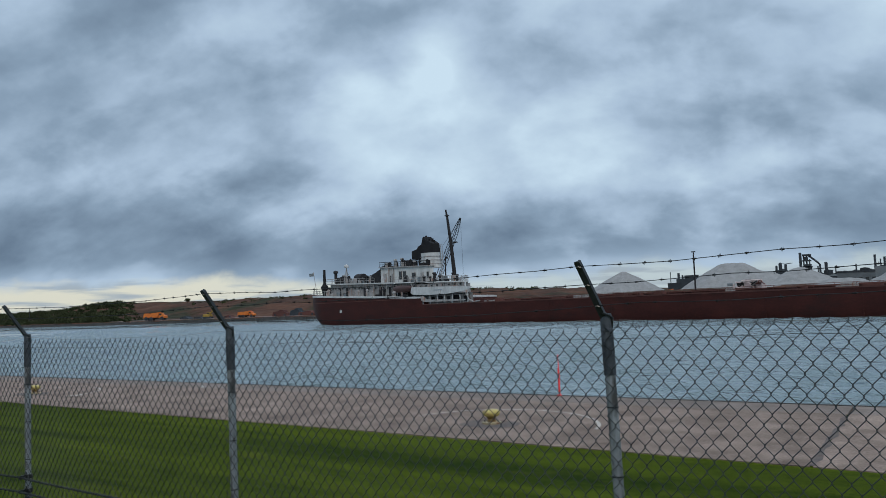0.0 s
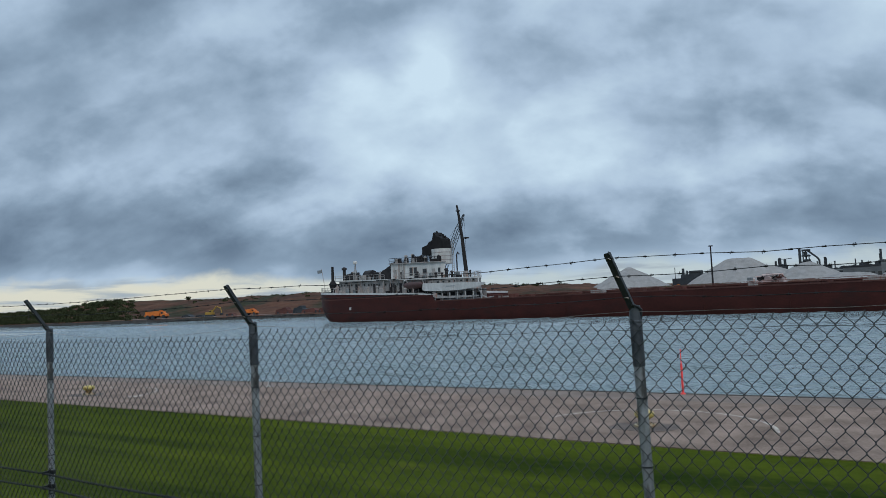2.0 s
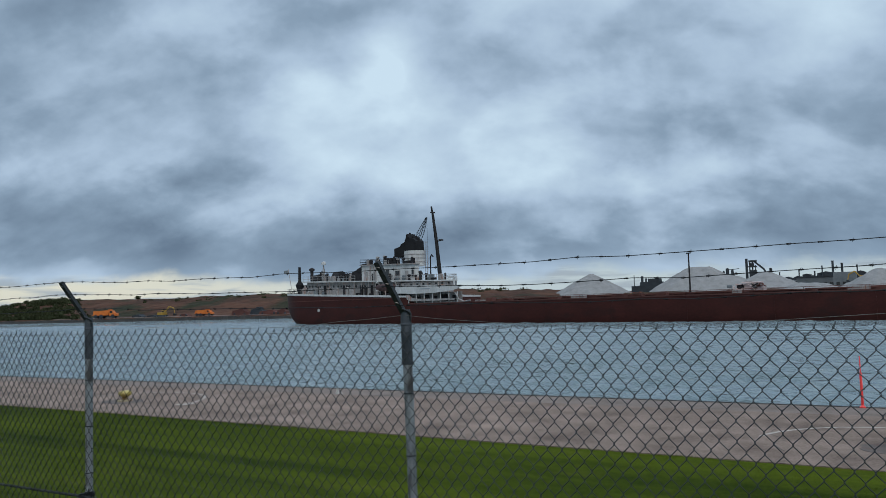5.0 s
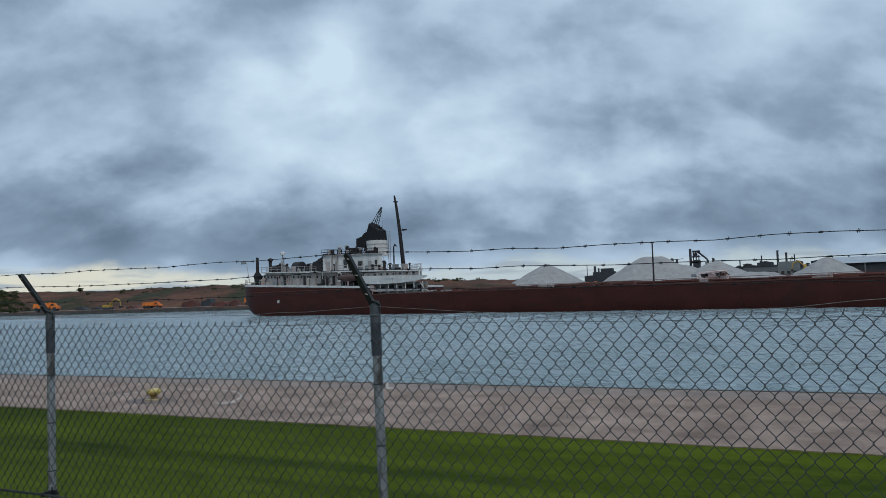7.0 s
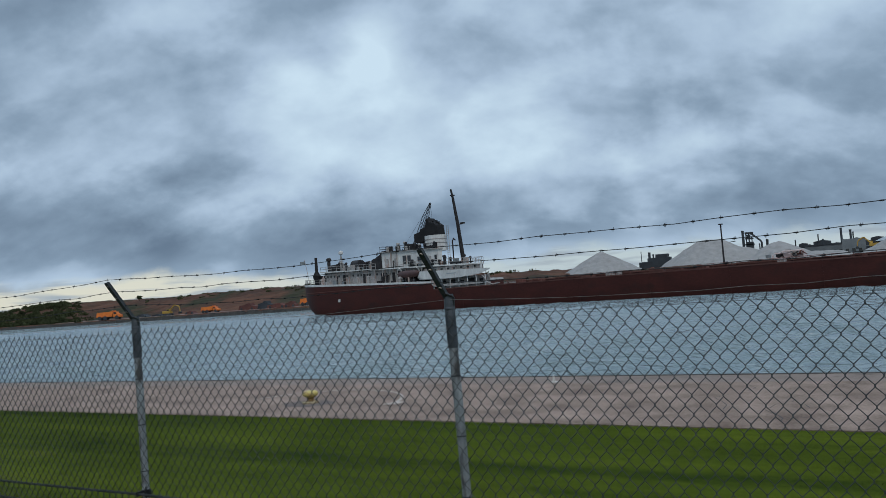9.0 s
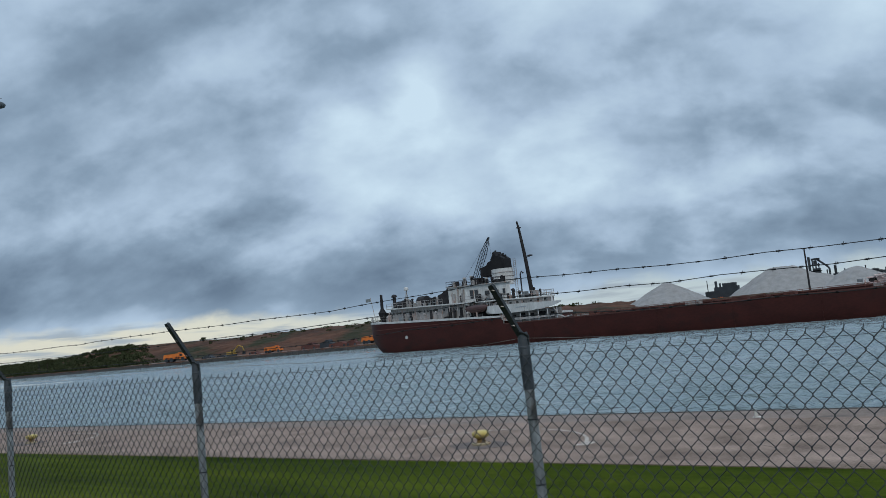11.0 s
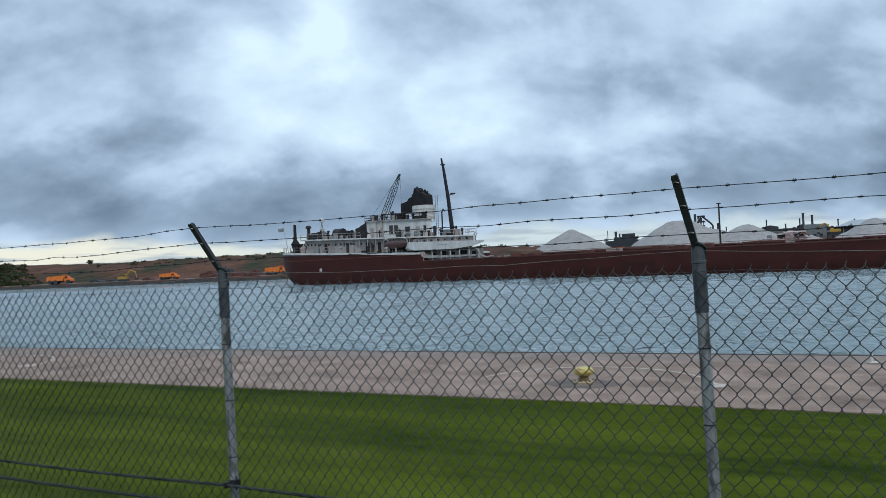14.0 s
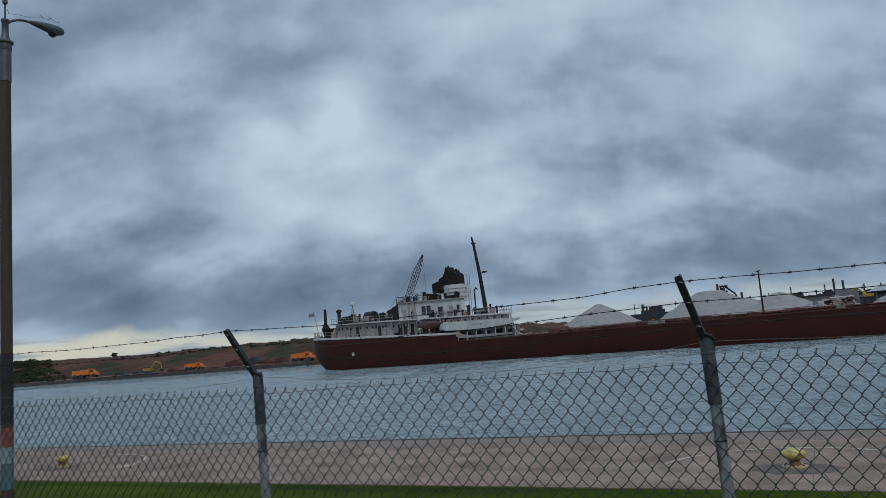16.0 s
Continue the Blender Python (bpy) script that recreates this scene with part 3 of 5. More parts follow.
def fabric(width):
    """Woven zigzag wires of one bay, hooked into each other, with twisted ends at the top."""
    bm = bmesh.new()
    n = 2 * round(width / 0.0806)
    p = width / n
    rows = 2 * round((FABRIC_Z1 - FABRIC_Z0) / 0.1)
    h = (FABRIC_Z1 - FABRIC_Z0) / rows
    for i in range(n):
        pts = []
        for k in range(rows + 1):
            s = 1 if (k + i) % 2 else -1
            xx = (i + 0.5) * p + s * p * 0.56
            belly = (0.008 * math.sin(i * 0.13 + k * 0.07) + 0.010 * math.sin(k * 0.16 + i * 0.05)) * min(1, i / 8, (n - 1 - i) / 8)
            xx += 0.004 * math.sin(k * 0.31 + i * 0.17)
            for dz in (-0.003, 0.003):
                pts.append((xx, -0.048 + belly + 0.0035 * s * (1 if dz > 0 else -1), FABRIC_Z0 + k * h + dz))
        if (rows + i) % 2:
            x1, y1, z1 = pts[-1]
            pts.append((x1 + 0.006, y1 - 0.003, z1 + 0.018))
        tube(bm, pts, WIRE_R, 3, False)
    return bm


WIRE_R = 0.0028
panel_cache = {}
for a, b in zip(POSTS, POSTS[1:]):
    key = round(a - b, 2)
    if key not in panel_cache:
        panel_cache[key] = finish("mesh_panel", fabric(a - b), WIRE, True)
    ob = new("mesh_panel", panel_cache[key])
    ob.parent = fence
    ob.matrix_basis = pose(b, 0, (RAISED.get(a, 0) + RAISED.get(b, 0)) / 2 + (0.035 if b > -7 else 0.01 * math.sin(b)))


def strand(name, at_post, sag, r, material, barbs=0.0, seed=0, bays=POSTS, up=0.0):
    """A wire from post to post; with barbs every so many metres."""
    rnd = random.Random(seed)
    bm = bmesh.new()
    pts = []
    for a, b in zip(bays, bays[1:]):
        droop = sag * rnd.uniform(0.3, 1.6)
        for k in range(12):
            s = k / 12
            lift = (RAISED.get(a, 0) + up * STRAND_UP.get(a, 0)) * (1 - s) + (RAISED.get(b, 0) + up * STRAND_UP.get(b, 0)) * s
            pts.append(Vector((a + (b - a) * s, 0, lift - droop * 4 * s * (1 - s))) + Vector(at_post) + Vector((0, rnd.gauss(0, 0.002), rnd.gauss(0, 0.004) if k else 0)))
    tube(bm, pts, r, 5, False)
    if barbs:
        x = bays[0] - 0.1
        j = 0
        while x > bays[-1] + 0.1:
            while pts[j + 1].x > x and j < len(pts) - 2:
                j += 1
            c = pts[j].lerp(pts[j + 1], (pts[j].x - x) / max(pts[j].x - pts[j + 1].x, 1e-4))
            for q in range(2):
                ang = rnd.uniform(0, math.pi)
                d = Vector((0.25, math.cos(ang), math.sin(ang))) * 0.0105
                o = Vector((0.006 * q - 0.003, 0, 0))
                tube(bm, [c + o - d, c + o + d], 0.0013, 3, False)
            tube(bm, [c - Vector((0.010, 0, 0)), c + Vector((0.010, 0, 0))], r * 1.9, 5)
            x -= barbs * rnd.uniform(0.85, 1.15)
    return part(name, bm, material, fence)


for j, f in enumerate(STRANDS):
    strand("barbed_wire", base + TIP * f + Vector((0, -0.012, 0.012)), 0.02, 0.0021, BARB, 0.14, j + 1, up=1.0)
strand("tension_wire", (0, -0.056, 2.226), 0.004, 0.0014, WIRE, 0, 11)
strand("loose_wire", (0, -0.02, 2.33), 0.06, 0.0014, BRIGHT_WIRE, 0, 12)


def rope(at_post, sag, r, seed):
    """Three strands laid round each other, hung from post to post."""
    rnd = random.Random(seed)
    bm = bmesh.new()
    core = []
    for a, b in zip(POSTS, POSTS[1:]):
        droop = sag * rnd.uniform(0.4, 1.5)
        n = 60 if -33 < a < 6 else 14
        for k in range(n):
            q = k / n
            core.append(Vector((a + (b - a) * q, 0, -droop * 4 * q * (1 - q))) + Vector(at_post))
    for k in range(3):
        pts = []
        for c in core:
            w = c.x * math.tau / 0.30 + k * math.tau / 3
            pts.append(c + Vector((0, math.cos(w), math.sin(w))) * r * 0.55)
        tube(bm, pts, r * 0.58, 5, False)
    return part("cable", bm, CABLE, fence, smooth=True)


for j, zz in enumerate((0.79, 0.93)):
    rope((0, -0.075, zz), 0.015, 0.0105, 20 + j)

# ---- pier furniture ----
def arc_line(bm, cx, cy, r, w, a0, a1, n=40, z=0.004):
    vs = []
    for i in range(n + 1):
        a = radians(a0 + (a1 - a0) * i / n)
        vs.append([bm.verts.new((cx + rr * math.cos(a), cy + rr * math.sin(a), z)) for rr in (r - w / 2, r + w / 2)])
    for p, q in zip(vs, vs[1:]):
        bm.faces.new((p[0], p[1], q[1], q[0]))


def make_bollard():
    ob = thing("bollard", "squat yellow cast mooring bollard, paint worn to rust", "bollard", group="mooring bollards on the pier")
    bm = bmesh.new()
    turned(bm, [(0.10, 0.148), (0.14, 0.165), (0.18, 0.185), (0.205, 0.215), (0.21, 0.265), (0.19, 0.30), (0.14, 0.325), (0.04, 0.33)], 24)
    part("head", bm, YELLOW, ob, smooth=True)
    bm = bmesh.new()
    turned(bm, [(0.235, 0.0), (0.235, 0.03), (0.22, 0.045), (0.12, 0.05)], 24)
    neck_bm = bmesh.new()
    turned(neck_bm, [(0.13, 0.04), (0.10, 0.08), (0.095, 0.12), (0.12, 0.155)], 20)
    part("neck", neck_bm, RUST, ob, "rust-brown neck", smooth=True)
    flange = part("flange", bm, BOLBASE, ob, "pale worn flange", smooth=True)
    for k in range(6):
        a = k * math.tau / 6
        bm = bmesh.new()
        turned(bm, [(0.018, 0.04), (0.018, 0.062), (0.012, 0.066)], 6, 0.185 * math.cos(a), 0.185 * math.sin(a))
        part("bolt", bm, SHIPDARK, flange)
    return ob


BOLLARD_Y = 9.57
first = make_bollard()
first.matrix_basis = pose(-6.27, BOLLARD_Y, 0.004) @ Matrix.Scale(0.87, 4)
spots = [-6.27, -24.57, -42.6, -60.8, 12.0]
for i, x in enumerate(spots):
    if i:
        copy_thing(first, pose(x, BOLLARD_Y, 0.004, 0, 0, 25 * i))
    # the rust-stained patch of older concrete it is set in, and the worn line round it
    bm = bmesh.new()
    rp = random.Random(60 + i)
    prism(bm, [(x + 0.72 * math.cos(k * math.tau / 26) * rp.uniform(0.82, 1.08), BOLLARD_Y - 0.10 + 0.52 * math.sin(k * math.tau / 26) * rp.uniform(0.82, 1.08)) for k in range(26)], -0.02, 0.004)
    tagged(part("bollard_pad", bm, PAD, pier), "rust-stained patch of older concrete")
    bm = bmesh.new()
    arc_line(bm, x + 0.05, BOLLARD_Y - 0.25, 2.25, 0.075, 8, 165)
    part("painted_arc", bm, LINE, pier, "worn pale painted arc")
    if i == 0:
        continue
    bm = bmesh.new()
    prism(bm, [(x + 2.12, BOLLARD_Y - 0.12), (x + 2.42, BOLLARD_Y - 0.05), (x + 2.45, BOLLARD_Y + 0.32), (x + 2.2, BOLLARD_Y + 0.36)], 0.0, 0.007)
    part("paint_patch", bm, LINE, pier)
# the open joint, its edges broken away
rj = random.Random(4)
bm = bmesh.new()
prev = None
for k in range(22):
    y = GRASS_END + 0.05 + k * 0.235
    o, w = rj.gauss(0, 0.02), rj.uniform(0.02, 0.075)
    cur = [bm.verts.new((o - w, y, 0.003)), bm.verts.new((o + w, y, 0.003))]
    if prev:
        bm.faces.new((prev[0], prev[1], cur[1], cur[0]))
    prev = cur
part("broken_joint", bm, PAD, pier, "dark joint with crumbled edges")
# fine cracks across the slabs
rc = random.Random(8)
for k in range(9):
    x, y = rc.uniform(-40, 2), rc.uniform(8.4, 9.5)
    bm = bmesh.new()
    pts = [Vector((x, y, 0.0015))]
    for j in range(9):
        pts.append(pts[-1] + Vector((rc.uniform(-0.25, 0.45), rc.uniform(0.1, 0.5), 0)))
    pts = [p for p in pts if p.y < 12.4]
    for p, q in zip(pts, pts[1:]):
        s = Vector((0.009, 0.004, 0))
        bm.faces.new([bm.verts.new(c) for c in (p - s, p + s, q + s * 0.8, q - s * 0.8)])
    part("crack", bm, SHIPDARK, pier)

marker = thing("edge_marker", "slim red marker post at the pier edge", "marker post", pose(-6.87, 14.2, -0.012))
bm = bmesh.new()
turned(bm, [(0.026, 0.0), (0.026, 0.72), (0.012, 0.75), (0.011, 1.08), (0.006, 1.09)], 12)
part("pole", bm, REDPOST, marker, smooth=True)
bm = bmesh.new()
turned(bm, [(0.06, 0.0), (0.06, 0.02), (0.035, 0.04), (0.027, 0.06)], 16)
part("foot", bm, REDPOST, marker, smooth=True)

cleat = thing("mooring_cleat", "small pale metal cleat near the pier edge", "cleat", pose(-19.67, 12.78, 0.0, 0, 0, 20) @ Matrix.Scale(0.7, 4))
bm = bmesh.new()
box(bm, -0.14, -0.08, 0.0, 0.14, 0.08, 0.03)
part("base_plate", bm, LAMPPALE, cleat, bevel=0.006)
bm = bmesh.new()
prism(bm, [(-0.10, -0.04), (0.0, -0.04), (0.0, 0.04), (-0.10, 0.04)], 0.03, 0.24, [(-0.06, -0.03), (-0.02, -0.03), (-0.02, 0.03), (-0.06, 0.03)])
part("horn", bm, LAMPPALE, cleat, bevel=0.01)

# lamp on its tall pole; the arm reaches over the pier
lamp = thing("street_lamp", "grey cobra-head lamp on a tall slim rust-brown pole", "street lamp", pose(-39.3, 5.95, 0.0))
bm = bmesh.new()
tube(bm, [(0, 0, -0.3), (0, 0, 3), (0.0, 0, 7), (0, 0, 9.75)], [0.122, 0.118, 0.114, 0.110], 12)
pole = part("pole", bm, WOODPOLE, lamp, "rust-brown weathered pole", smooth=True)
for z0, z1, m, lab in ((9.0, 9.74, LAMPGREY, "dark grey painted top"), (1.55, 3.0, SHIPDARK, "dark painted band"), (1.05, 1.45, POSTERRED, "faded red sticker"), (0.72, 1.05, POSTERTEAL, "pale teal sticker"), (0.20, 0.70, TEALROOF, "dull green painted foot")):
    bm = bmesh.new()
    tube(bm, [(0, 0, z0), (0, 0, z1)], 0.1245, 12)
    part("painted_band", bm, m, pole, lab, smooth=True)
bm = bmesh.new()
turned(bm, [(0.125, 9.72), (0.135, 9.74), (0.135, 9.88), (0.17, 9.90), (0.17, 9.94), (0.11, 9.97), (0.075, 10.1), (0.07, 10.38), (0.085, 10.40), (0.085, 10.46), (0.03, 10.48)], 14)
part("collar", bm, LAMPGREY, lamp, smooth=True)
bm = bmesh.new()
turned(bm, [(0.022, 10.46), (0.020, 10.82), (0.055, 10.85), (0.055, 10.92), (0.015, 10.96)], 8)
part("finial", bm, LAMPGREY, lamp)
bm = bmesh.new()
tube(bm, [(0, 0.03, 10.36), (0, 0.12, 10.47), (0, 0.28, 10.56), (0, 0.45, 10.61), (0, 0.66, 10.62)], [0.035, 0.032, 0.030, 0.030, 0.034], 8)
part("bracket_arm", bm, LAMPGREY, lamp, smooth=True)
bm = bmesh.new()
tube(bm, [(0, 0.58, 10.63), (0, 0.66, 10.63), (0, 0.85, 10.64), (0, 1.08, 10.645), (0, 1.28, 10.655), (0, 1.40, 10.67), (0, 1.46, 10.69)], [0.03, 0.055, 0.085, 0.115, 0.120, 0.085, 0.02], 14)
head = part("lamp_head", bm, LAMPGREY, lamp, smooth=True)
bm = bmesh.new()
turned(bm, [(0.04, 10.46), (0.085, 10.49), (0.105, 10.55), (0.105, 10.62)], 14, 0.0, 1.16)
part("lens", bm, GLASS, head, smooth=True)
bm = bmesh.new()
tube(bm, [(0, 0.05, 10.72), (0, 0.09, 10.64), (0, 0.32, 10.70), (0, 0.62, 10.74), (0.03, 0.80, 10.80), (0, 0.92, 10.86), (0.02, 0.82, 10.88), (0, 1.0, 10.83), (0.02, 1.12, 10.90), (0, 1.04, 10.92), (0.02, 1.20, 10.86), (0, 1.36, 10.88)], 0.005, 4)
part("bird_wire", bm, CABLE, lamp)

# ---- the ship ----
ship = thing("cargo_ship", "long dark red lake freighter, white aft deckhouse and black funnel", "ship", pose(-112, 115, WATER_Z, 0, 0, -10.2))
BEAM = 22.0


def sheer(bm, k=-0.033, u0=20.0):
    for v in bm.verts:
        v.co.z += k * (v.co.x - u0)


def plan(c, a, inset=0.0, end=None, n=16):
    """Plan outline: a round stern with its centre at c, then along the near side to the bow or to a straight end."""
    b = BEAM / 2 - inset
    pts = []
    for i in range(2 * n + 1):
        t = math.pi / 2 - math.pi * i / (2 * n)
        pts.append((c - a * math.cos(t), BEAM / 2 + b * math.sin(t)))
    if end is None:
        for i in range(2 * n + 1):
            t = -math.pi / 2 + math.pi * i / (2 * n)
            pts.append((172 + 17 * math.cos(t), BEAM / 2 + b * math.sin(t)))
    else:
        pts += [(x, BEAM / 2 - b) for x in np.linspace(8, end, 8)] + [(x, BEAM / 2 + b) for x in np.linspace(end, 8, 8)]
    return pts


def loft(bm, rings):
    vs = [[bm.verts.new(p) for p in r] for r in rings]
    n = len(vs[0])
    for a, b in zip(vs, vs[1:]):
        for i in range(n):
            bm.faces.new((a[i], a[(i + 1) % n], b[(i + 1) % n], b[i]))
    bm.faces.new(vs[0][::-1]), bm.faces.new(vs[-1])


def swept_front(bm, front, near):
    """Slants the forward end back towards the far side."""
    for v in bm.verts:
        if v.co.x > front - 2.5 and v.co.y > near:
            v.co.x -= 1.08 * (v.co.y - near)


def deck_top(u):
    return 6.58 - 0.039 * (u + 6)


bm = bmesh.new()
loft(bm, [[(x, y, z) for x, y in plan(c, a, i)] for z, c, a, i in ((-3, 8, 6, 1.2), (-1.0, 4.8, 6.6, 0.5), (0.0, 3.7, 7.6, 0.15), (1.2, 3.2, 9.2, 0.0), (2.5, 2.9, 10.3, 0.0), (3.62, 2.75, 10.75, 0.0))])
hull = part("hull", bm, HULL, ship, "dark oxide red plated hull", smooth=True)
bm = bmesh.new()
pl = plan(2.67, 11.0, 0.0, 33.3)
loft(bm, [[(x, y, 3.6) for x, y in plan(2.75, 10.75, 0.0, 33.6)], [(x, y, deck_top(x) - 0.05) for x, y in pl]])
part("poop", bm, HULL, ship, "raised red after body", smooth=True)
bm = bmesh.new()
loft(bm, [[(x, y, deck_top(x) - 0.32) for x, y in plan(2.67, 11.05, -0.05, 33.4)], [(x, y, deck_top(x) + 0.02) for x, y in plan(2.67, 11.05, -0.05, 33.4)]])
part("poop_edge", bm, SHIPWHITE, ship, "white band along the poop deck edge")
bm = bmesh.new()
loft(bm, [[(x, y, z) for x, y in plan(2.72, 10.93, -0.05, 33.3)] for z in (4.70, 4.80)])
part("rubbing_strake", bm, DECKRED, ship, "worn paler rubbing strake")
# plate seams and rubbing bars on the near side
for k in range(11):
    u = 40 + k * 11.3
    bm = bmesh.new()
    box(bm, u, -0.03, -0.2, u + 0.12, 0.02, 3.5)
    part("plate_seam", bm, HULL, hull)
bm = bmesh.new()
box(bm, 33.6, -0.05, 3.5, 172, 0.10, 3.68)
part("deck_edge", bm, DECKRED, ship)
bm = bmesh.new()
slab_side(bm, [(8.6, 2.55), (9.2, 2.5), (9.25, 3.05), (8.9, 3.15), (8.6, 3.0)], -0.03, 0.05)
part("hawse_plate", bm, SHIPWHITE, hull, "small white plate")

# poop house with its row of ports
bm = bmesh.new()
box(bm, 1.7, 3.0, 5.2, 28.8, 19.0, 8.15)
sheer(bm)
house = part("poop_house", bm, SHIPDIRTY, ship, "streaked white lower deckhouse")
for k, u in enumerate((2.6, 3.6, 4.7, 6.0, 8.4, 10.2, 11.6, 12.5, 14.2, 15.0, 16.9, 19.4, 20.4)):
    bm = bmesh.new()
    tube(bm, [(u, 2.95, 7.3), (u, 3.02, 7.3)], 0.24, 10)
    sheer(bm)
    part("porthole", bm, GLASS, house)
for u, w in ((7.2, 0.75), (13.0, 0.7), (18.0, 0.9), (21.0, 0.8)):
    bm = bmesh.new()
    box(bm, u, 2.95, 5.6, u + w, 3.02, 7.5)
    sheer(bm)
    part("door", bm, SHIPDARK, house)
bm = bmesh.new()
box(bm, 1.2, 2.2, 8.15, 43.5, 19.8, 8.38)
swept_front(bm, 43.5, 2.2)
sheer(bm)
part("boat_deck", bm, SHIPWHITE, ship, "white boat deck slab")
for k in range(13):
    u = 17 + k * 2.0
    bm = bmesh.new()
    tube(bm, [(u, 2.35, 5.4), (u, 2.35, 8.2)], 0.07, 6)
    sheer(bm)
    part("stanchion", bm, SHIPDIRTY, ship)

# upper house
bm = bmesh.new()
prism(bm, [(17.5, 4.0), (31.9, 4.0), (32.5, 4.4), (22.5, 13.8), (17.5, 13.8)], 8.38, 11.4)
sheer(bm)
upper = part("upper_house", bm, SHIPWHITE, ship, "white upper deckhouse", bevel=0.0)
for u0, u1, z0, z1 in ((23.15, 23.95, 9.0, 10.55), (24.35, 25.15, 9.0, 10.55), (26.9, 27.9, 9.35, 10.2), (31.1, 31.6, 9.2, 10.3)):
    bm = bmesh.new()
    box(bm, u0 - 0.08, 3.93, z0 - 0.08, u1 + 0.08, 4.0, z1 + 0.08)
    sheer(bm)
    part("window_frame", bm, SHIPDIRTY, upper)
    bm = bmesh.new()
    box(bm, u0, 3.88, z0, u1, 3.94, z1)
    sheer(bm)
    part("window_pane", bm, GLASS, upper, "dark window pane")
bm = bmesh.new()
prism(bm, [(17.2, 3.7), (32.1, 3.7), (32.9, 4.3), (22.7, 14.1), (17.2, 14.1)], 11.4, 11.58)
sheer(bm)
part("house_top", bm, SHIPDIRTY, ship)
bm = bmesh.new()
box(bm, 19.9, 3.8, 8.4, 20.2, 3.98, 11.4)
box(bm, 21.4, 3.8, 8.4, 21.55, 3.98, 11.4)
sheer(bm)
part("downpipes", bm, SHIPDIRTY, upper)


def railing(points, parent, h=1.0, every=1.5, mat=None):
    """Two bars on uprights, along points at deck level."""
    bm = bmesh.new()
    for hh in (h * 0.5, h):
        tube(bm, [(x, y, z + hh) for x, y, z in points], 0.04, 4, False)
    for (a, b) in zip(points, points[1:]):
        a, b = Vector(a), Vector(b)
        n = max(1, int((b - a).length / every))
        for i in range(n + 1):
            p = a.lerp(b, i / n)
            tube(bm, [p, p + Vector((0, 0, h))], 0.04, 4, False)
    return part("railing", bm, mat or SHIPDIRTY, parent)


def sh(u, v, w):
    return u, v, w - 0.033 * (u - 20)


railing([sh(1.3, 19.5, 8.38), sh(1.3, 2.3, 8.38), sh(17.3, 2.3, 8.38)], ship)
railing([sh(20, 2.3, 8.38), sh(43.3, 2.3, 8.38), sh(25.0, 19.5, 8.38)], ship)
railing([sh(17.3, 13.9, 11.58), sh(17.3, 3.8, 11.58), sh(32.0, 3.8, 11.58), sh(22.6, 13.9, 11.58)], ship, mat=SHIPDARK)
railing([(x, y, deck_top(x)) for x, y in plan(2.67, 10.85, 0.15, 20)[4:40:3]], ship, 1.1)

# bridge-like forward deckhouse
bm = bmesh.new()
slab_side(bm, [(30.6, 5.95), (31.2, 5.55), (35.0, 5.35), (40.0, 5.38), (44.2, 5.7), (46.2, 6.25), (46.3, 6.5), (40.0, 6.72), (35.0, 6.85), (30.9, 7.0)], -0.1, 7.0)
for v in bm.verts:
    if v.co.y > 1:
        v.co.x -= 7.6
wing = part("wing_bulwark", bm, SHIPWHITE, ship, "clean white curved bulwark")
bm = bmesh.new()
box(bm, 36.8, -0.13, 6.1, 39.0, -0.09, 6.26)
part("lettering_bar", bm, ROOFGREY, wing)
bm = bmesh.new()
box(bm, 29.5, 2.6, 6.6, 43.0, 10.0, 7.55)
swept_front(bm, 43.0, 2.6)
part("forward_house", bm, SHIPDIRTY, ship, "streaked white deckhouse front")
bm = bmesh.new()
box(bm, 33.2, 1.6, 3.55, 45.0, 9.0, 5.5)
swept_front(bm, 45.0, 1.6)
lower = part("deck_house", bm, SHIPDIRTY, ship, "rust-streaked white deckhouse at deck level")
for k, (u, w) in enumerate(((34.5, 0.8), (36.4, 1.0), (38.6, 0.7), (40.3, 1.4), (42.8, 0.7))):
    bm = bmesh.new()
    box(bm, u, 1.52, 3.95, u + w, 1.62, 5.1 if k % 2 else 4.9)
    part("opening", bm, SHIPDARK, lower)
for k in range(7):
    u = 33.6 + k * 1.9
    bm = bmesh.new()
    tube(bm, [(u, 0.2, 3.55), (u, 0.2, 5.5)], 0.09, 6)
    part("stanchion", bm, SHIPWHITE, ship)
bm = bmesh.new()
slab_side(bm, [(33.1, 5.2), (33.4, 4.35), (34.2, 4.05), (40, 4.0), (44.5, 4.05), (44.6, 4.3), (36, 4.45), (34.4, 4.7), (34.0, 5.2)], -0.06, 0.06)
part("side_bulwark", bm, SHIPDIRTY, ship)
bm = bmesh.new()
tube(bm, [(44.2, 0.4, 5.4), (45.0, 0.0, 4.9), (45.4, -0.08, 4.2), (46.6, -0.08, 3.75), (48, -0.08, 3.9)], 0.12, 6)
part("hose", bm, SHIPDIRTY, ship)
for u, v in ((43.4, 1.4),):
    bm = bmesh.new()
    tube(bm, [(u, v, 6.3), (u, v, 7.6), (u + 0.15, v, 7.95), (u + 0.5, v, 8.0), (u + 0.62, v, 7.7)], 0.14, 8)
    part("gooseneck_vent", bm, SHIPWHITE, ship)

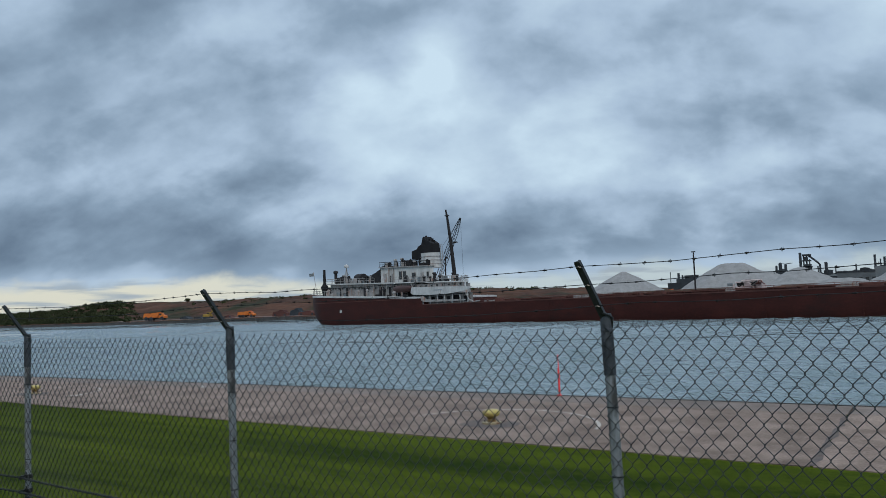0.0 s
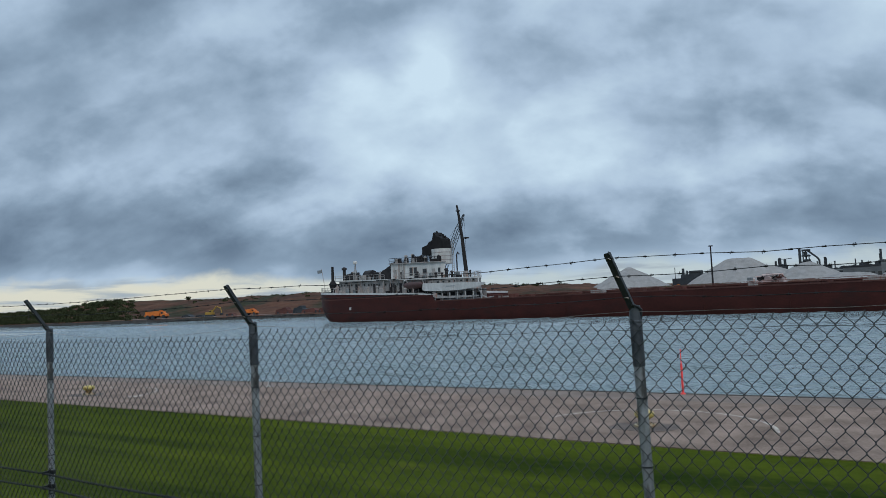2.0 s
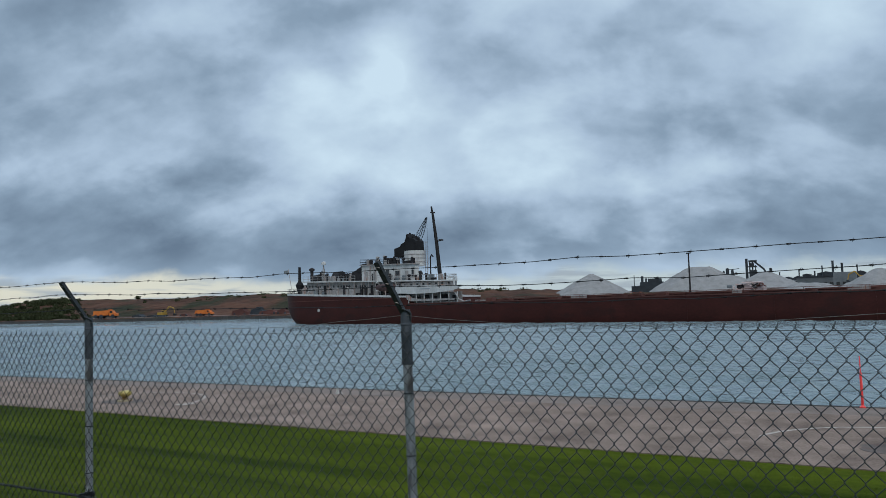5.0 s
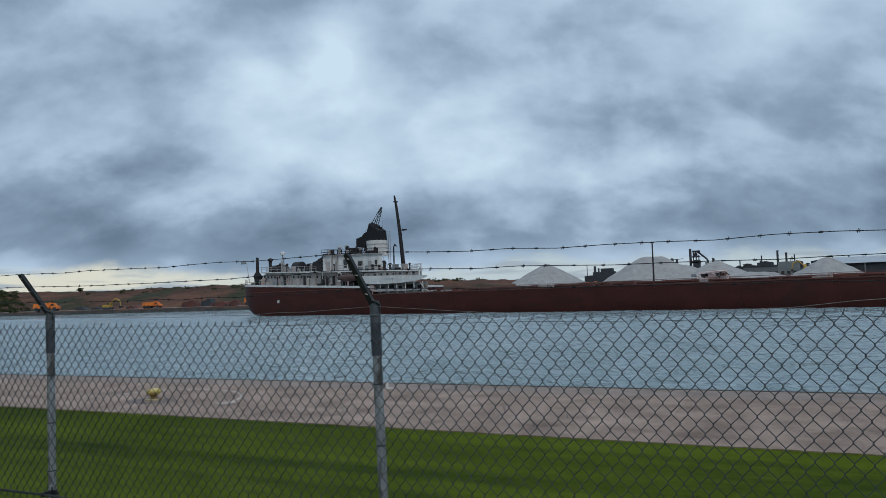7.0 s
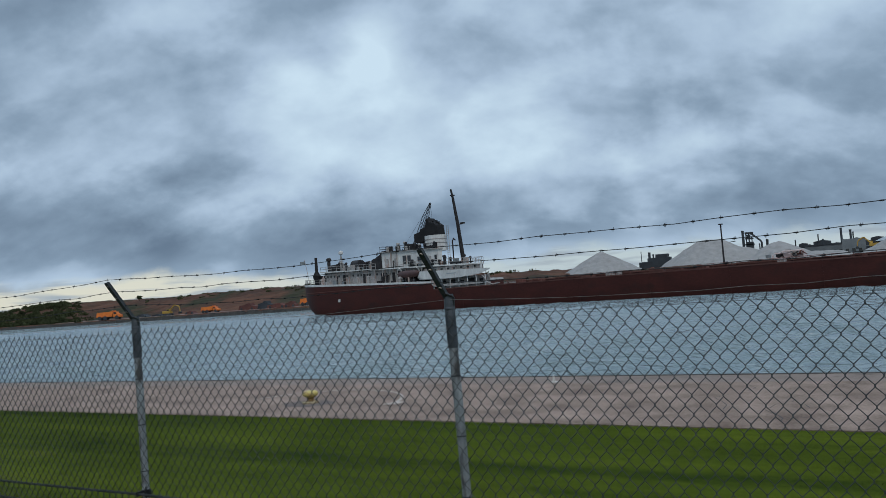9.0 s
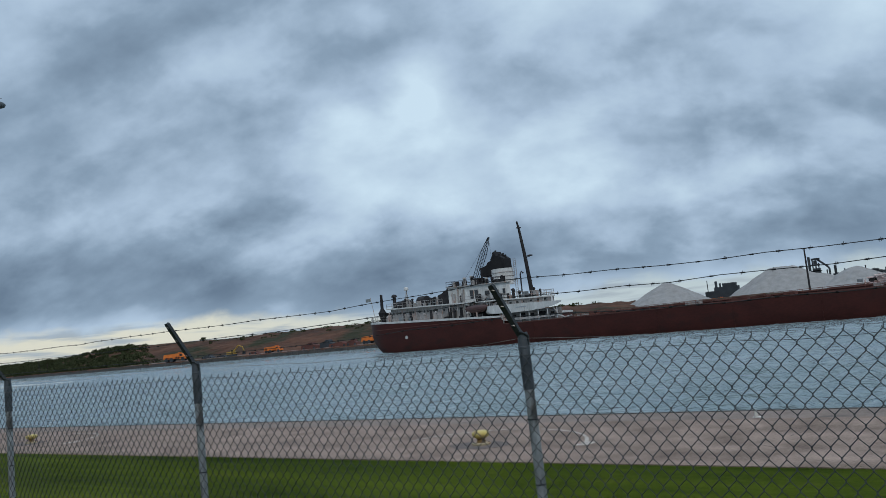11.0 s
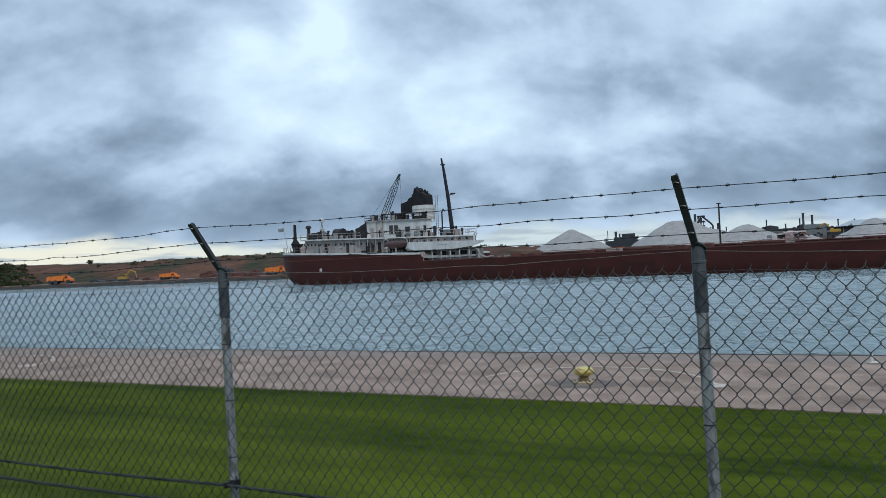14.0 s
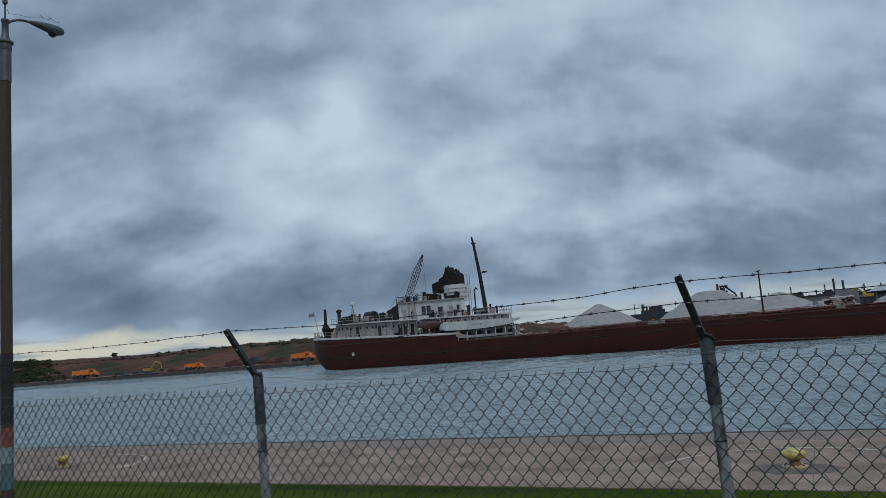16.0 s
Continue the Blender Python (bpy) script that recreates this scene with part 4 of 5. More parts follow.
# a row of small windows and streaks of piping along the forward house
for k in range(8):
    u = 30.4 + k * 1.5
    bm = bmesh.new()
    box(bm, u, 2.55, 6.98, u + 0.5, 2.62, 7.3)
    part("window_pane", bm, GLASS, ship)
# flat dark panel on the wall: shade under the boat deck, put in as colour
bm = bmesh.new()
box(bm, 22.4, 2.93, 5.5, 30.4, 3.02, 7.7)
sheer(bm)
part("recess", bm, SHIPDARK, house, "dark flat panel as shade of the recessed deckhouse side")
for u in (9.3, 16.4, 22.0, 29.0):
    bm = bmesh.new()
    tube(bm, [(u, 2.9, 5.5), (u, 2.9, 8.1)], 0.09, 6)
    sheer(bm)
    part("vent_pipe", bm, SHIPDIRTY, house)
for u, h in ((18.6, 0.9), (20.9, 1.4), (29.4, 1.1)):
    bm = bmesh.new()
    box(bm, u, 3.86, 8.4, u + 0.75, 3.98, 10.2)
    sheer(bm)
    part("door", bm, SHIPDIRTY, upper)

# lifeboat under its davits
bm = bmesh.new()
tube(bm, [(23.4, 1.9, 7.0), (24.2, 1.9, 6.85), (26.2, 1.9, 6.75), (28.2, 1.9, 6.85), (29.0, 1.9, 7.0)], [0.12, 0.6, 0.78, 0.6, 0.12], 12)
boat = part("lifeboat", bm, LIFERED, ship, "dark red lifeboat under davits", smooth=True)
for u in (24.0, 28.4):
    bm = bmesh.new()
    tube(bm, [(u, 2.6, 5.6), (u, 2.4, 7.4), (u, 1.9, 8.0), (u, 1.5, 7.8)], 0.12, 6)
    part("davit", bm, SHIPWHITE, boat)

# gear on the poop house top
bm = bmesh.new()
tube(bm, [(0.6, 6, 9.5), (0.9, 6, 9.5), (4.4, 6, 9.5), (4.9, 6, 9.5)], [0.5, 0.95, 0.95, 0.6], 14)
part("tank", bm, SHIPDARK, ship, "dark round tank", smooth=True)
bm = bmesh.new()
tube(bm, [(7.3, 6, 9.7), (7.5, 6, 9.7), (9.6, 6, 9.7), (9.8, 6, 9.7)], [0.7, 1.15, 1.15, 0.7], 16)
part("winch_drum", bm, SHIPDARK, ship, "dark winch drum", smooth=True)
bm = bmesh.new()
slab_side(bm, [(12.4, 8.4), (12.4, 9.7), (13.4, 9.9), (13.6, 10.5), (14.8, 10.6), (15.0, 11.0), (16.2, 11.2), (16.3, 11.9), (17.5, 12.0), (17.5, 8.4)], 5, 9)
part("vent_stack", bm, SHIPDARK, ship, "dark stepped ventilator casing", bevel=0.12)
for u, v, r, h in ((6.1, 5, 0.25, 1.2), (10.9, 7, 0.3, 1.5), (11.6, 5.5, 0.2, 1.1), (-0.2, 6, 0.35, 3.1)):
    bm = bmesh.new()
    turned(bm, [(r, 8.0), (r, 8.3 + h), (r * 1.7, 8.35 + h), (r * 1.6, 8.75 + h), (r * 0.5, 8.95 + h)], 10, u, v)
    part("ventilator", bm, SHIPDARK, ship)
bm = bmesh.new()
for dx, dy in ((-0.5, -0.5), (0.5, -0.5), (0, 0.6)):
    tube(bm, [(3.7 + dx, 6 + dy, 8.7), (3.7, 6, 12.5)], 0.07, 5)
tube(bm, [(3.0, 6, 11.0), (4.4, 6, 11.0)], 0.06, 5)
radar = part("radar_mast", bm, SHIPDIRTY, ship)
bm = bmesh.new()
turned(bm, [(0.1, 12.4), (0.45, 12.5), (0.52, 12.85), (0.38, 13.15), (0.05, 13.25)], 12, 3.7, 6)
part("dome", bm, SHIPWHITE, radar, "white dome", smooth=True)
bm = bmesh.new()
turned(bm, [(0.5, 6.2), (0.5, 7.0), (0.9, 8.4), (0.35, 9.3), (0.28, 12.3), (0.32, 12.35)], 12, -3.4, 5.2)
part("exhaust_stack", bm, BLACK, ship, "slim black stack", smooth=True)
bm = bmesh.new()
box(bm, -4.6, 6, 6.2, -1.0, 12, 8.4)
part("stern_gear", bm, SHIPDARK, ship, bevel=0.15)
bm = bmesh.new()
tube(bm, [(-2.6, 2.6, 6.1), (-4.0, 2.6, 11.9)], 0.06, 5)
staff = part("flagstaff", bm, SHIPDIRTY, ship)
bm = bmesh.new()
prev = None
for i in range(7):
    f = i / 6
    x, y, z = -3.95 - 1.3 * f, 2.6 + 0.25 * math.sin(5 * f), 11.75 - 0.15 * f
    cur = [bm.verts.new((x, y, z)), bm.verts.new((x + 0.05, y, z - 0.7))]
    if prev:
        bm.faces.new((prev[0], prev[1], cur[1], cur[0]))
    prev = cur
flag = part("flag", bm, FARGREY, staff)

# funnel
bm = bmesh.new()
ov = [(27.2 + 2.25 * math.cos(i * math.tau / 28), 9.2 + 1.9 * math.sin(i * math.tau / 28)) for i in range(28)]
prism(bm, ov, 11.0, 14.0)
fun = part("funnel", bm, SHIPWHITE, ship, "white funnel base", smooth=True)
bm = bmesh.new()
slab_side(bm, [(22.7 + (x - 21.9) * 0.74, z) for x, z in ((21.9, 12.95), (21.9, 14.7), (24.2, 14.9), (24.4, 15.5), (26.0, 15.75), (26.4, 17.2), (26.8, 17.5), (27.6, 16.4), (28.6, 16.5), (29.9, 15.9), (30.1, 13.55), (25.2, 13.15), (24.2, 12.85))], 8.0, 10.4)
part("funnel_top", bm, BLACK, fun, "sooty black funnel top", bevel=0.12)
for k in range(3):
    bm = bmesh.new()
    prism(bm, [(27.2 + 2.32 * math.cos(i * math.tau / 28), 9.2 + 1.97 * math.sin(i * math.tau / 28)) for i in range(28)], 11.7 + k * 0.75, 11.8 + k * 0.75)
    part("funnel_band", bm, SHIPDIRTY, fun)
for u, h in ((26.1, 17.7), (27.0, 16.9), (27.9, 16.95), (24.9, 16.3), (28.4, 16.6)):
    bm = bmesh.new()
    tube(bm, [(u, 9.2, 15.2), (u - 0.1, 9.2, h)], 0.2, 8)
    part("exhaust_pipe", bm, BLACK, fun)
bm = bmesh.new()
for u in (30.6, 31.1):
    tube(bm, [(u, 8.5, 8.3), (u, 8.5, 15.6)], 0.05, 4)
for k in range(20):
    tube(bm, [(30.6, 8.5, 8.6 + k * 0.36), (31.1, 8.5, 8.6 + k * 0.36)], 0.035, 4)
part("ladder", bm, SHIPDIRTY, fun)
bm = bmesh.new()
box(bm, 20.6, 7.5, 11.5, 22.4, 10.0, 12.9)
part("locker", bm, SHIPDARK, ship, bevel=0.1)
bm = bmesh.new()
tube(bm, [(32.3, 8, 7.9), (32.3, 8, 12.4), (32.6, 8, 12.9), (33.0, 8, 12.5)], 0.13, 8)
part("gooseneck_vent", bm, SHIPDARK, ship)

# small gear crowding the decks
rg = random.Random(17)
for k in range(84):
    zone = k % 4
    u, v, z = ((rg.uniform(2, 17), rg.uniform(2.4, 2.9), 8.38), (rg.uniform(20, 42), rg.uniform(2.3, 3.6), 8.38), (rg.uniform(2, 28), rg.uniform(0.9, 2.6), 5.9), (rg.uniform(18, 31), rg.uniform(4.2, 5.5), 11.58))[zone]
    z = deck_top(u) - 0.05 if zone == 2 else z - 0.033 * (u - 20)
    bm = bmesh.new()
    if rg.random() < 0.5:
        w, h = rg.uniform(0.3, 1.2), rg.uniform(0.4, 1.1)
        box(bm, u, v, z, u + w, v + 0.5, z + h)
        part("deck_locker", bm, rg.choice((SHIPDARK, SHIPDIRTY, FARGREY)), ship, bevel=0.05)
    else:
        r, h = rg.uniform(0.1, 0.28), rg.uniform(0.6, 1.5)
        turned(bm, [(r, z), (r, z + h), (r * 1.6, z + h + 0.05), (r * 1.4, z + h + 0.3), (r * 0.4, z + h + 0.4)], 9, u, v)
        part("mushroom_vent", bm, rg.choice((SHIPDARK, SHIPDIRTY)), ship)
# mast
bm = bmesh.new()
tube(bm, [(33.9, 9, 7.6), (33.1, 9, 15.3), (32.35, 9, 20.6), (32.0, 9, 22.3)], [0.42, 0.33, 0.24, 0.16], 10)
mast = part("mast", bm, SHIPDARK, ship, "dark raked mast", smooth=True)
bm = bmesh.new()
tube(bm, [(33.1, 9, 15.4), (34.3, 9, 15.5)], 0.07, 5)
box(bm, 33.9, 8.6, 15.5, 34.5, 9.4, 15.75)
part("mast_light", bm, SHIPDARK, mast)
bm = bmesh.new()
box(bm, 32.0, 8.6, 21.0, 32.55, 9.4, 21.2)
part("crosstree", bm, SHIPDARK, mast)
# spar deck: hatches, rail and the hatch crane
for k in range(17):
    u = 50 + k * 7.1
    bm = bmesh.new()
    box(bm, u, 3.0, 3.6, u + 5.6, 19.0, 3.85)
    hatch = part("hatch_coaming", bm, DECKRED, ship)
    bm = bmesh.new()
    box(bm, u - 0.15, 2.8, 3.85, u + 5.75, 19.2, 3.98 + 0.06 * (k % 3))
    part("hatch_cover", bm, DECKRED, hatch)
rd = random.Random(5)
for k in range(26):
    u = rd.uniform(48, 140)
    bm = bmesh.new()
    w, h = rd.uniform(0.4, 2.2), rd.uniform(0.3, 0.75)
    box(bm, u, 0.8, 3.6, u + w, 2.0, 3.6 + h * 0.8)
    part("deck_fitting", bm, DECKRED if k % 4 else SHIPDIRTY, ship)
railing([(47, 0.25, 3.6), (170, 0.25, 3.6)], ship, 0.6, 2.4, DECKRED)
crane_part = new("hatch_crane")
crane_part.parent = ship
tagged(crane_part, "faded pink travelling hatch crane")
for nm, b, m in (("side_locker", (86.4, 12.6, 3.6, 86.95, 13.6, 4.4), SHIPDIRTY), ("control_box", (86.4, 12.7, 4.5, 87.0, 13.3, 4.95), FARGREY), ("leg", (87.3, 12.6, 3.6, 87.45, 12.9, 4.8), PINK), ("machinery_box", (87.7, 12.8, 3.6, 88.7, 15.0, 4.5), PINK),
                 ("winch", (87.8, 12.75, 4.5, 88.5, 14.2, 4.9), SHIPDARK), ("hood", (87.6, 12.7, 4.9, 88.7, 14.8, 5.1), PINK), ("engine_cover", (88.8, 12.9, 3.9, 89.9, 15.0, 5.05), PINK), ("tank", (89.9, 12.7, 4.15, 90.4, 14.6, 5.3), SHIPDIRTY),
                 ("gantry_beam", (88.6, 12.5, 5.15, 91.6, 12.8, 5.32), PINK), ("engine_cover", (90.5, 12.9, 3.7, 91.4, 14.8, 4.6), PINK), ("winch", (90.6, 12.7, 4.6, 91.2, 13.8, 4.9), DECKRED), ("leg", (91.45, 12.6, 3.6, 91.6, 12.9, 5.15), PINK), ("hood", (89.0, 13.1, 5.05, 89.6, 14.2, 5.5), SHIPDIRTY)):
    bm = bmesh.new()
    box(bm, *b)
    part(nm, bm, m, crane_part, bevel=0.04)
rk = random.Random(13)
for k in range(9):
    u, z = rk.uniform(87.4, 91.2), rk.uniform(4.2, 5.0)
    bm = bmesh.new()
    tube(bm, [(u, 12.5, z), (u + rk.uniform(0.1, 0.5), 12.5, z + rk.uniform(-0.3, 0.4)), (u + rk.uniform(0.4, 0.9), 12.6, z + rk.uniform(-0.5, 0.3))], rk.uniform(0.05, 0.12), 6)
    part("pipe", bm, rk.choice((PINK, SHIPDARK, SHIPDIRTY, DECKRED)), crane_part)
bm = bmesh.new()
tube(bm, [(77.9, 20.1, 3.6), (77.9, 20.1, 10.6)], [0.16, 0.11], 8)
pole = part("deck_light_pole", bm, SHIPDARK, ship, "tall dark deck light pole")
bm = bmesh.new()
box(bm, 77.6, 19.9, 10.5, 78.2, 20.3, 10.66)
part("light_bar", bm, SHIPDARK, pole)

# ---- far shore ----


def shore_y(X):
    s = np.clip((X + 180) / 45, 0, 1)
    return 204 - 40 * s * s * (3 - 2 * s) + 0.10 * np.clip(-340 - X, 0, 400)


def ridge_z(X):
    xs = [-900, -592, -558, -522, -512, -484, -455, -423, -406, -397, -387, -379, -366, -348, -326, -290, -246, -215, -185, -150, -125, -100, 0, 600]
    zs = [8.0, 8.3, 8.9, 8.7, 10.2, 12.0, 12.4, 11.8, 11.4, 9.8, 10.1, 10.7, 10.6, 10.0, 10.2, 10.4, 10.4, 10.2, 9.5, 8.4, 7.6, 4.5, 4.0, 4.0]
    return np.interp(X, xs, zs)


def far_height(X, Y):
    d = Y - shore_y(X)
    base = 0.9 + 2.2 * np.clip((X + 190) / 60, 0, 1)
    land = -3 + (base + 3) * np.clip(d / 3.0, 0, 1)
    s = np.clip((d - 12) / 62, 0, 1)
    hill = (ridge_z(X) - base) * s * s * (3 - 2 * s)
    rough = (bumps(X, Y, 3, 12, 9, 45) * 0.5 + bumps(X, Y, 9, 14, 5, 12) * 0.35) * np.clip((d - 12) / 16, 0, 1) * np.clip((600 - Y) / 300, 0, 1)
    return land + hill + rough


fy = np.concatenate([np.arange(160, 203, 3), np.arange(203, 230, 1.2), np.arange(230, 340, 2.5), [350, 370, 400, 450, 600, 1000, 2000, 4500]])
fx = np.concatenate([[-4500, -2000, -1200, -900, -760], np.arange(-640, -90, 2.5), np.arange(-90, 60, 10), [100, 200, 500, 1500, 4500]])
tagged(grid_mesh("far_ground", fx, fy, far_height, REDEARTH), "reddish bare earth bank across the water", "earth bank", kind="structure")

def on_land(x, y):
    return float(far_height(np.array([float(x)]), np.array([float(y)]))[0])


# dark stone edging along the far waterline
bm = bmesh.new()
rs = random.Random(3)
x = -640.0
while x < -185:
    w = rs.uniform(2.0, 4.5)
    y0 = float(shore_y(np.array([x]))[0])
    box(bm, x, y0 - 0.6, -2, x + w * 0.96, y0 + rs.uniform(1.2, 2.2), rs.uniform(0.15, 0.75))
    x += w
tagged(solid("shore_edging", bm, QUAY, "dark rough stone edging at the far waterline", "stone edging", kind="stuff"), kind="stuff")


bm = bmesh.new()
vs = []
for x in np.arange(-345, -188, 4.0):
    y0 = float(shore_y(np.array([x]))[0])
    vs.append([bm.verts.new((x, y0 + a + 0.6 * math.sin(x * 0.3), on_land(x, y0 + a) + 0.06)) for a in (2.2, 5, 8, 11.5)])
for a, b in zip(vs, vs[1:]):
    for i in range(3):
        bm.faces.new((a[i], b[i], b[i + 1], a[i + 1]))
solid("shore_road", bm, PALEDIRT, "pale pinkish gravel road along the far shore", "gravel road", kind="structure")


def pile(label, ridge, slope, seed, base=2.6, cy=262.0, spread=1.0):
    """A heap of gravel under a ridge line of (x, height) points."""
    r = np.random.RandomState(seed)
    (xa, za), (xb, zb) = ridge
    R = (max(za, zb) - base) / slope + 1.5
    xs, ys = np.linspace(xa - R, xb + R, 70), np.linspace(cy - R, cy + R, 46)

    def h(X, Y):
        s = np.clip((X - xa) / max(xb - xa, 0.01), 0, 1)
        top = za + (zb - za) * s
        d = np.hypot(X - (xa + (xb - xa) * s), (Y - cy) * spread)
        z = top - slope * np.sqrt(d * d + 0.5) + 0.35
        ang = np.arctan2(Y - cy, X - (xa + xb) / 2)
        z = z + 0.18 * np.sin(ang * 9 + seed) * np.clip(d / 6, 0, 1) + bumps(X, Y, seed, 8, 2.5, 9) * 0.16
        return np.maximum(z, base - 0.6)

    ob = grid_mesh("stockpile", xs, ys, h, GRAVEL)
    return tagged(ob, label, "stockpile", "stockpiles on the far quay")


pile("pale grey conical gravel stockpile", ((-95.8, 12.7), (-95.2, 12.7)), 0.56, 1)
pile("broad pale grey gravel stockpile with a flat top", ((-60.2, 13.4), (-53.5, 13.4)), 0.62, 2)
pile("pale grey gravel stockpile trailing off lower", ((-53, 11.6), (-44, 9.6)), 0.55, 6)
pile("smaller rounded grey gravel stockpile", ((-36.2, 10.8), (-35.2, 10.8)), 0.50, 3)
pile("grey gravel stockpile beside the long shed", ((-4.2, 8.6), (-3.8, 8.6)), 0.60, 4, cy=200.0)
pile("low spread grey gravel heap", ((-24, 6.4), (-18, 6.0)), 0.40, 5, cy=245.0)

# ---- machines on the far shore ----


def dump_truck(x, y, z, length, turn, label):
    k = length / 10.0
    ob = thing("dump_truck", label, "dump truck", pose(x, y, z, 0, 0, turn), "orange machines on the far shore")
    bm = bmesh.new()
    slab_side(bm, [(-4.8 * k, 1.1 * k), (-4.4 * k, 3.0 * k), (1.4 * k, 3.2 * k), (1.9 * k, 3.6 * k), (2.4 * k, 3.6 * k), (1.6 * k, 1.2 * k)], -1.4, 1.4)
    part("dump_body", bm, ORANGE, ob, bevel=0.08)
    bm = bmesh.new()
    slab_side(bm, [(2.0 * k, 0.9 * k), (2.0 * k, 3.0 * k), (3.4 * k, 3.1 * k), (3.8 * k, 2.1 * k), (5.0 * k, 1.9 * k), (5.1 * k, 0.9 * k)], -1.2, 1.2)
    cab = part("cab", bm, ORANGE, ob, bevel=0.1)
    bm = bmesh.new()
    box(bm, 2.3 * k, -1.24, 2.1 * k, 3.3 * k, -1.19, 2.9 * k)
    part("window", bm, GLASS, cab)
    bm = bmesh.new()
    box(bm, -4.2 * k, -0.6, 0.7 * k, 4.8 * k, 0.6, 1.15 * k)
    part("chassis", bm, FARDARK, ob)
    for u in (-3.4, -1.2, 3.6):
        for v in (-1.45, 1.05):
            bm = bmesh.new()
            tube(bm, [(u * k, v, 0.8 * k), (u * k, v + 0.4, 0.8 * k)], 0.8 * k, 14)
            part("wheel", bm, FARDARK, ob)
    return ob


def excavator(x, y, z, turn, mat, label, s=1.0, arm=((0.5, 1.9), (3.2, 4.8), (5.6, 3.9), (6.1, 1.4))):
    ob = thing("excavator", label, "excavator", pose(x, y, z, 0, 0, turn))
    for v in (-1.3, 0.7):
        bm = bmesh.new()
        slab_side(bm, [(p * s, q * s) for p, q in ((-1.9, 0.1), (-2.2, 0.5), (-1.9, 0.9), (1.9, 0.9), (2.2, 0.5), (1.9, 0.1))], v * s, (v + 0.6) * s)
        part("track", bm, FARDARK, ob)
    bm = bmesh.new()
    box(bm, -2.3 * s, -1.3 * s, 1.0 * s, 1.4 * s, 1.3 * s, 2.1 * s)
    part("house", bm, mat, ob, bevel=0.1)
    bm = bmesh.new()
    box(bm, 0.1 * s, -1.3 * s, 2.1 * s, 1.4 * s, -0.1 * s, 3.0 * s)
    cab = part("cab", bm, mat, ob, bevel=0.08)
    bm = bmesh.new()
    box(bm, 0.3 * s, -1.34 * s, 2.2 * s, 1.3 * s, -1.29 * s, 2.85 * s)
    part("window", bm, GLASS, cab)
    for nm, a, b, r in (("boom", 0, 1, 0.3), ("boom", 1, 2, 0.27), ("stick", 2, 3, 0.2)):
        bm = bmesh.new()
        tube(bm, [(arm[a][0] * s, 0.2, arm[a][1] * s), (arm[b][0] * s, 0.2, arm[b][1] * s)], r * s, 6)
        part(nm, bm, mat, ob)
    bm = bmesh.new()
    c = arm[3]
    slab_side(bm, [((c[0] + p) * s, (c[1] + q) * s) for p, q in ((-0.2, 0.2), (0.5, 0.0), (0.4, -0.8), (-0.5, -0.9), (-0.7, -0.4))], -0.4, 0.8)
    part("bucket", bm, FARDARK, ob)
    return ob


dump_truck(-304.5, 209, 0.9, 11.0, 28, "orange dump truck parked on the far shore")
dump_truck(-242.6, 210, 0.9, 7.6, 20, "short orange dump truck beside spoil heaps")
dump_truck(-191.0, 211, 0.9, 9.0, 10, "orange dump truck near the ship's stern")
excavator(-267.5, 210, 0.9, 15, MACHYELLOW, "yellow excavator with a raised boom", 0.92)
excavator(-7.6, 318, 6.6, 180, MACHYELLOW, "yellow excavator on top of the spoil", 1.0, ((0.5, 1.9), (3.0, 4.6), (5.0, 3.4), (5.4, 1.2)))
dump_truck(-75.5, 250, 3.1, 6.0, 0, "orange loader between the gravel piles")
# low dark plant and spoil on the shore
rq = random.Random(11)
for x, w, h in ((-223, 9, 2.6), (-214, 7, 3.0), (-207, 10, 1.8), (-286, 8, 1.4), (-254, 5, 1.2), (-200, 5, 2.2), (-276, 6, 1.0)):
    ob = thing("plant_skip", "low dark machine body on the far shore", "machinery", pose(x, 211 + rq.uniform(-1, 2), 0.9, 0, 0, rq.uniform(-8, 8)), "low dark plant on the shore")
    bm = bmesh.new()
    slab_side(bm, [(-w / 2, 0), (-w / 2 + 0.6, h * 0.7), (-w * 0.1, h * 0.75), (0, h), (w * 0.2, h), (w * 0.25, h * 0.6), (w / 2 - 0.4, h * 0.55), (w / 2, 0)], -1.2, 1.2)
    part("body", bm, FARDARK if rq.random() < 0.6 else DECKRED, ob, bevel=0.1)
    for u in (-w * 0.3, w * 0.3):
        bm = bmesh.new()
        tube(bm, [(u, -1.35, 0.45), (u, -1.15, 0.45)], 0.45, 12)
        part("wheel", bm, FARDARK, ob)

# crawler crane with a lattice boom behind the ship
crane = thing("lattice_crane", "tall dark lattice-boom crane behind the ship", "crane", pose(-184.0, 261.6, 3.0))
foot, tip = Vector((0.8, 0, 2.6)), Vector((17.8, 0, 36.8))
axis = (tip - foot).normalized()
side, up = Vector((0, 1, 0)), axis.cross(Vector((0, 1, 0)))
bm = bmesh.new()
LB = (tip - foot).length


def boom_point(s, i):
    w = 0.95 * min(1, s * 6 + 0.25, (1 - s) * 5 + 0.2)
    return foot + axis * LB * s + side * (w if i in (0, 1) else -w) + up * (w if i in (0, 3) else -w)


